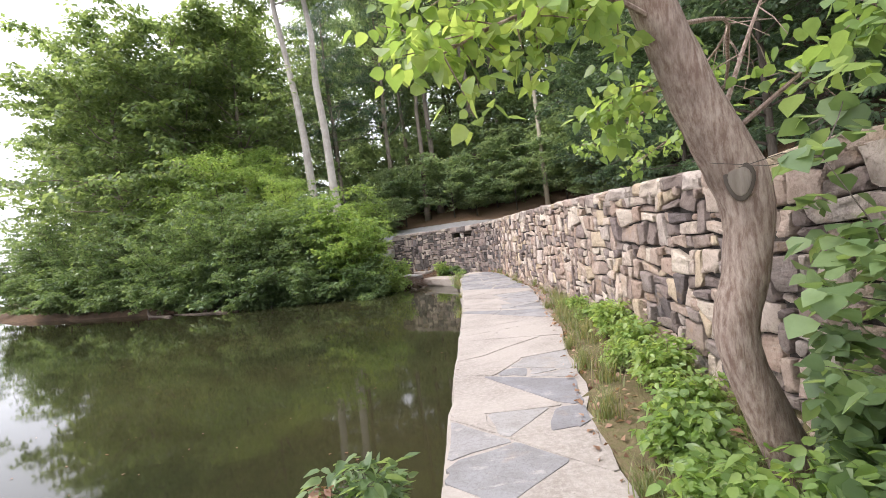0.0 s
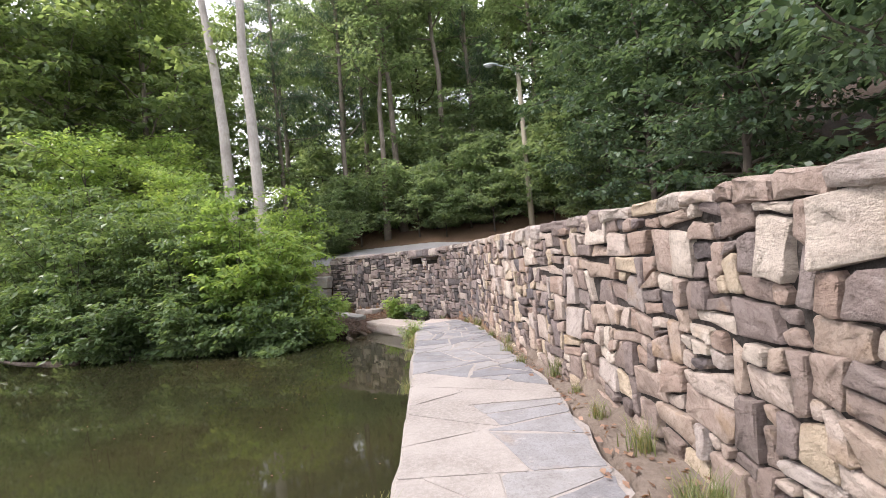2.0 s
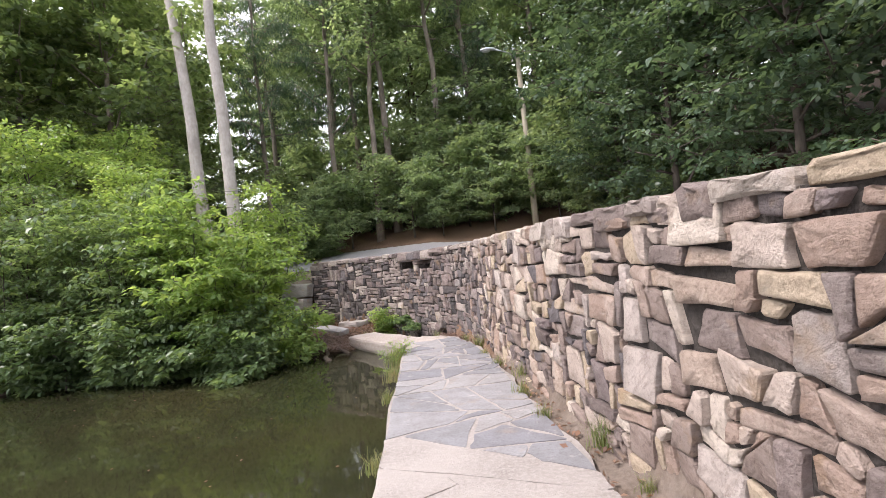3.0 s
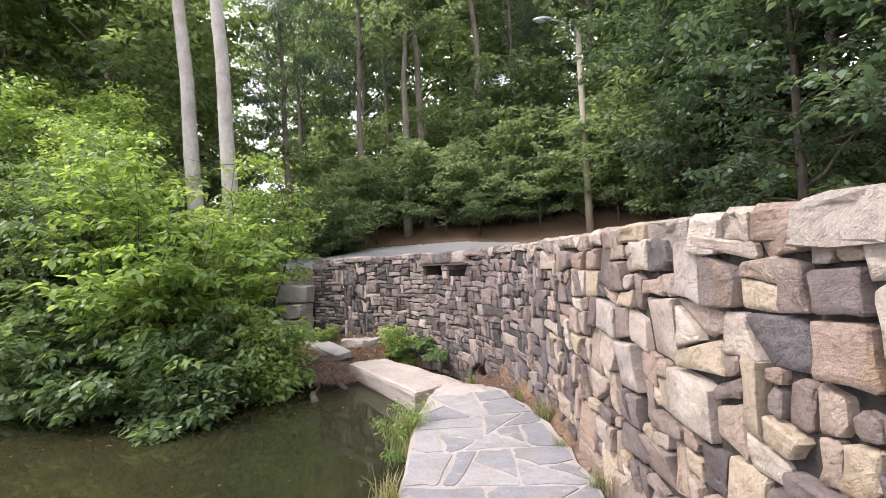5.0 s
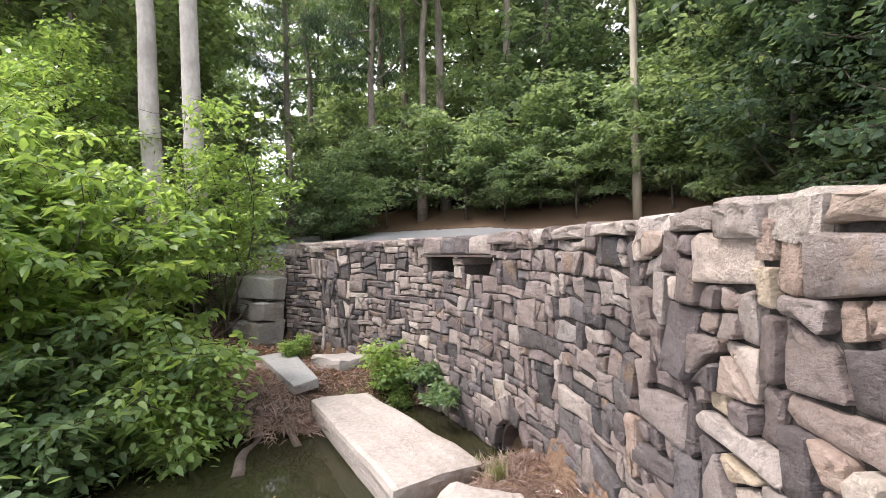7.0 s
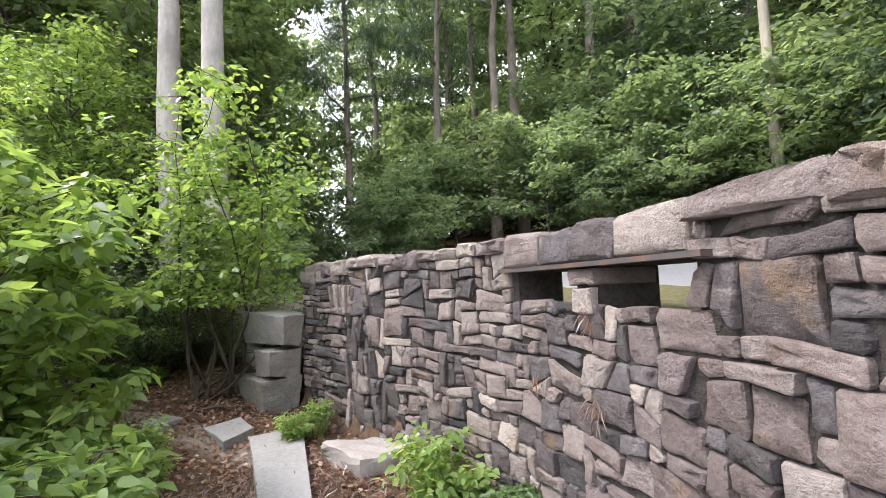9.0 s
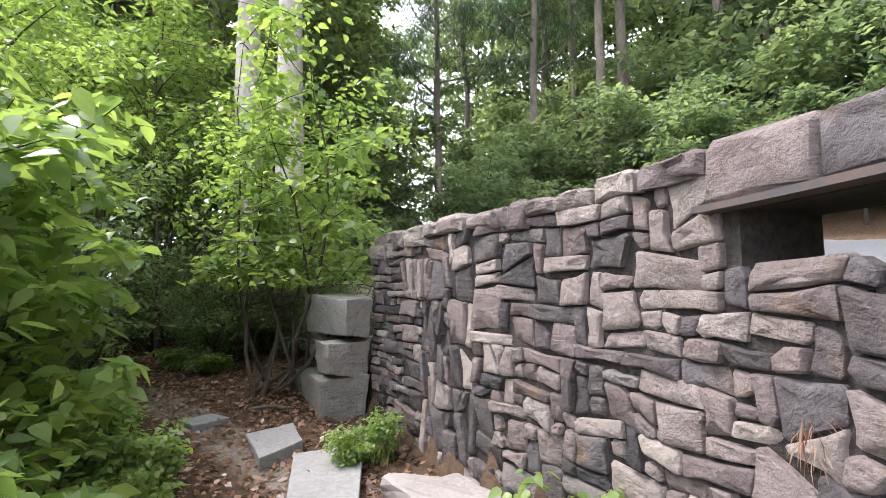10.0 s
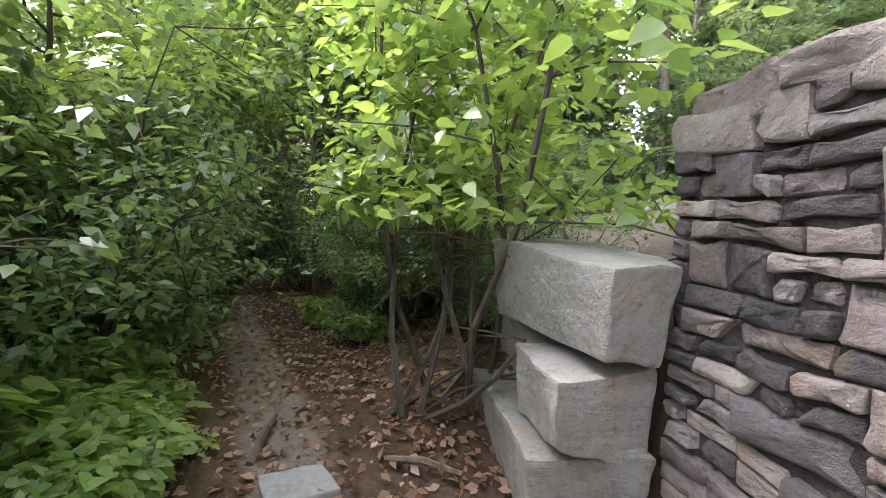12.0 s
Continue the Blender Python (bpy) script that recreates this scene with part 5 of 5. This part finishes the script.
for x, y, s in ((2.4, 4.2, 0.9), (2.5, 4.9, 1.0), (2.35, 5.4, 0.7), (2.6, 5.8, 1.0), (2.65, 6.7, 1.1), (2.0, 3.0, 1.0), (2.3, 2.7, 1.2), (2.6, 7.6, 0.7), (2.6, 8.3, 0.75), (2.5, 8.8, 0.5), (2.72, 7.1, 0.9), (1.95, 2.5, 1.1)):
    again(weed, x, y, rng.uniform(0, 360), s)
sprig = shrub(0.3, 0.42, 173, M_LEAF, 0.07, 7, 3, "leafy sprig with withered blooms growing from the wall of the walk", spread=0.09, name="sprig", broad=True, width=0.5, stem_r=0.006)
placed(sprig, 0.6, 3.6, 0, 1.25)
sprig.location = (0.46, 3.5, -0.2)
for p in ((-0.2, -0.1, 0.32), (-0.27, 0.02, 0.22)):
    lv, lf = leaf_cloud([p], 0.035, 26, 0.035, rng_of(178), 0.9, 0.5, 0.3, width=0.6)
    put_mesh("bloom", lv, lf, M_DRY, sprig, "withered pale brown bloom")
HEAD = "bright green leafy weed growing at the foot of the headwall"
plant = shrub(0.2, 0.78, 174, M_LEAF_LIGHT, 0.08, 13, 4, HEAD, spread=0.12, name="weed", broad=True, width=0.6, bark=M_GRASS, stem_r=0.006)
tagged(placed(plant, -0.3, 21.75, 0, 0.85), group="headwall weeds")
for x, y, t, s, dz in ((-1.95, 22.85, 220, 0.45, 0.0), (-2.1, 22.6, 20, 0.4, 0.0), (-2.7, 21.3, 70, 0.5, 0.0), (-3.1, 21.6, 140, 0.6, 0.0), (-0.05, 21.6, 300, 0.5, 0)):
    again(plant, x, y, t, s, dz)

trailing = shrub(0.42, 0.3, 175, M_LEAF, 0.075, 15, 4, "leafy green weed trailing over the culvert pool", spread=0.1, name="weed", broad=True, width=0.55, bark=M_GRASS, stem_r=0.006)
tagged(placed(trailing, 0.3, 21.25, 0, 0.8), group="headwall weeds").location.z = -0.02
again(trailing, 0.62, 20.85, 130, 0.7).location.z = -0.12

TRAILWEED = "low leafy green weed beside the dirt trail"
ground_weed = shrub(0.4, 0.5, 176, M_LEAF_LIGHT, 0.085, 16, 7, TRAILWEED, spread=0.16, name="weed", broad=True, width=0.55, bark=M_GRASS, stem_r=0.006)
tagged(placed(ground_weed, -4.5, 22.05), group="trailside weeds")
for x, y, t, s in ((-5.1, 21.9, 40, 1.1), (-5.6, 22.15, 110, 1.2), (-6.1, 22.2, 200, 1.0), (-6.7, 22.6, 310, 1.1), (-4.1, 21.7, 270, 0.9), (-3.5, 21.6, 20, 0.75), (-4.75, 22.3, 150, 0.6), (-5.3, 22.45, 240, 0.6), (-7.4, 23.0, 80, 1.0), (-4.4, 21.3, 330, 1.1), (-3.0, 21.45, 190, 0.6), (-6.9, 24.6, 60, 0.7), (-5.9, 24.5, 120, 0.6)):
    again(ground_weed, x, y, t, s)


def tuft(seed, blades, height, spread, label):
    """A tuft of thin arching grass blades."""
    r = rng_of(seed)
    verts_, faces_ = [], []
    for k in range(blades):
        a, lean = r.uniform(0, 2 * math.pi), r.uniform(0.15, 0.75)
        h, w = height * r.uniform(0.5, 1.1), 0.004 * r.uniform(0.7, 1.6)
        bx, by = r.normal() * spread, r.normal() * spread
        dx, dy = math.cos(a), math.sin(a)
        n = len(verts_)
        for t_ in (0, 0.4, 0.75, 1.0):
            o = lean * h * t_ * t_
            ww = w * (1 - t_ * 0.85)
            z = h * t_ * (1 - 0.3 * lean * t_)
            verts_ += [(bx + dx * o - dy * ww, by + dy * o + dx * ww, z), (bx + dx * o + dy * ww, by + dy * o - dx * ww, z)]
        faces_ += [(n + 2 * i, n + 2 * i + 1, n + 2 * i + 3, n + 2 * i + 2) for i in range(3)]
    ob = put_mesh("grass_tuft", np.array(verts_), np.array(faces_), M_GRASS)
    return tagged(ob, label, "grass", group="grass tufts")


g1 = tuft(181, 90, 0.32, 0.06, "tuft of green and straw-coloured grass by the walk")
g1.location = (2.55, 9.3, 0.0)
g2 = tuft(182, 160, 0.4, 0.09, "lush green grass tuft on the edge of the walk")
g2.location = (0.5, 16.9, -0.12)
rng = random.Random(17)
spots = [(0.73, 9.8, -0.08), (0.7, 12.8, -0.1), (0.62, 14.6, -0.06), (0.58, 15.6, -0.06), (0.42, 17.15, -0.15), (0.58, 16.6, -0.1)]
spots += [(rng.uniform(path_edge(y, True) + 0.02, 2.8), y, 0.0) for y in np.arange(2.6, 9.6, 0.1)]
spots += [(float(np.interp(y, WALL[:, 1][WALL[:, 1] < 18], WALL[:, 0][WALL[:, 1] < 18])) - rng.uniform(0.06, 0.3), y, 0.0) for y in np.arange(9.6, 18.0, 0.75)]
spots += [(-0.6 + rng.gauss(0, 0.16), 21.1 + rng.gauss(0, 0.2), None) for _ in range(9)] + [(-2.0 + rng.gauss(0, 0.2), 22.75 + rng.gauss(0, 0.15), None) for _ in range(5)]
spots += [(1.0, 19.3, None), (1.2, 18.9, None), (1.75, 18.3, None), (-4.6, 22.3, None), (-5.3, 22.6, None), (-5.0, 22.4, None)]
for x, y, z in spots:
    copy_thing(g1, Matrix.Translation((x, y, ground_z(x, y) if z is None else z)) @ Matrix.Rotation(rng.uniform(0, 6.28), 4, "Z") @ Matrix.Diagonal((*[rng.uniform(0.4, 0.95)] * 3, 1)))

STRAW = [(0.84, 20.78, 0.93), (0.57, 21.22, 0.96), (0.88, 20.72, 1.36)]
# fallen leaves and needles
r = rng_of(190)
n = 17000
lx, ly = r.uniform(-11, 2.8, n), np.empty(n)
ly = np.where(lx > 1.2, r.uniform(3, 20, n), 22.7 + (lx < -2) * (-lx - 2) * 0.45 + r.normal(size=n) * 1.3)
d1, d2 = signed(lx, ly, BANK_LINE), signed(lx, ly, SHORE_LINE)
edge_r = np.interp(ly, PATH_Y, PATH_R)
ok = ((lx > 1.2) & (lx > edge_r - 0.1) & (d1 < -0.03)) | ((lx <= 1.2) & (d2 > 0.4) & (ly > 19.5) & ((d1 < -0.05) | (lx < -3.6)))
lx, ly = lx[ok], ly[ok]
lz = np.where((lx > 1.2) & (ly < 17.5), 0.0, ground_height(lx, ly)) + 0.025
lv, lf = leaf_cloud(np.stack([lx, ly, lz], -1), 0.001, 1, 0.06, r, 0.3, 0.5, 0.0, width=0.6)
tagged(put_mesh("fallen_leaves", lv, lf, M_DRY), "dry brown fallen leaves scattered over the soil", "leaves", kind="stuff")
n = 15000
lx = np.concatenate([r.uniform(0.9, 2.3, n // 2), r.uniform(-2.3, 1.0, n // 2)])
ly = np.concatenate([r.uniform(17.2, 20.2, n // 2), r.uniform(19.8, 22.4, n // 2)])
d1, d2 = signed(lx, ly, BANK_LINE), signed(lx, ly, SHORE_LINE)
ok = (d1 < -0.05) & (d2 > -0.1)
lx, ly = lx[ok], ly[ok]
lv, lf = leaf_cloud(np.stack([lx, ly, ground_height(lx, ly) + 0.02], -1), 0.001, 1, 0.12, r, 0.3, 0.4, 0.0, width=0.07)
tagged(put_mesh("pine_needles", lv, lf, M_STRAW), "reddish brown pine straw drifted on the ground", "pine straw", kind="stuff")
# heap of drift twigs by the beam
lv, lf = leaf_cloud([(-1.35, 20.4, -0.16), (-1.1, 20.3, -0.22), (-1.7, 20.8, -0.06), (-1.4, 20.8, -0.04), (-1.75, 20.4, -0.16)], 0.42, 230, 0.17, r, 0.1, 0.3, 0.02, width=0.06)
lv[:, 2] = np.maximum(lv[:, 2], ground_height(lv[:, 0], lv[:, 1]) + 0.005)
tagged(put_mesh("drift_twigs", lv, lf, M_STRAW), "heap of reddish brown drift twigs at the waterline", "twigs", kind="stuff")
# straw caught in the joints of the headwall
for x, y, z in STRAW:
    u = u_at(x, y)
    p = wall_pos(u, z, 0.05)
    st = rng_of(int(1000 * z))
    lv, lf = leaf_cloud([p, (p[0], p[1], p[2] - 0.05)], 0.05, 20, 0.1, st, 1.2, 0.3, 1.2, width=0.045)
    tagged(put_mesh("straw_wisp", lv, lf, M_DRY), "wisp of dry straw hanging from a wall joint", "straw", group="straw wisps")
feathery = shrub(0.13, 0.72, 177, M_LEAF_LIGHT, 0.075, 18, 5, "bright green feathery weed growing from the edge of the walk", spread=0.08, name="weed", width=0.22, bark=M_GRASS, stem_r=0.005)
placed(feathery, 0.56, 16.9, 0, 0.6, 0.0, 1.0).location.z = -0.3
# specks drifting on the water
n = 260
lx, ly = r.uniform(-9, 0.6, n), r.uniform(4, 20.2, n)
ok = signed(lx, ly, SHORE_LINE) < -0.25
lv, lf = leaf_cloud(np.stack([lx[ok], ly[ok], np.full(ok.sum(), -0.394)], -1), 0.001, 1, 0.035, r, 0.0, 0.02, 0.0, width=0.6)
lv[:, 2] = -0.394 + (lv[:, 2] + 0.394) * 0.05
tagged(put_mesh("floating_specks", lv, lf, M_DRY), "pale leaf bits floating on the lake", "debris", kind="stuff")

# ---- true size ----
for me in bpy.data.meshes:
    me.transform(Matrix.Scale(K, 4))
for ob in scene.objects:
    if ob.type in ("MESH", "EMPTY"):
        m = ob.matrix_basis.copy()
        m.translation = m.translation * K
        ob.matrix_basis = m
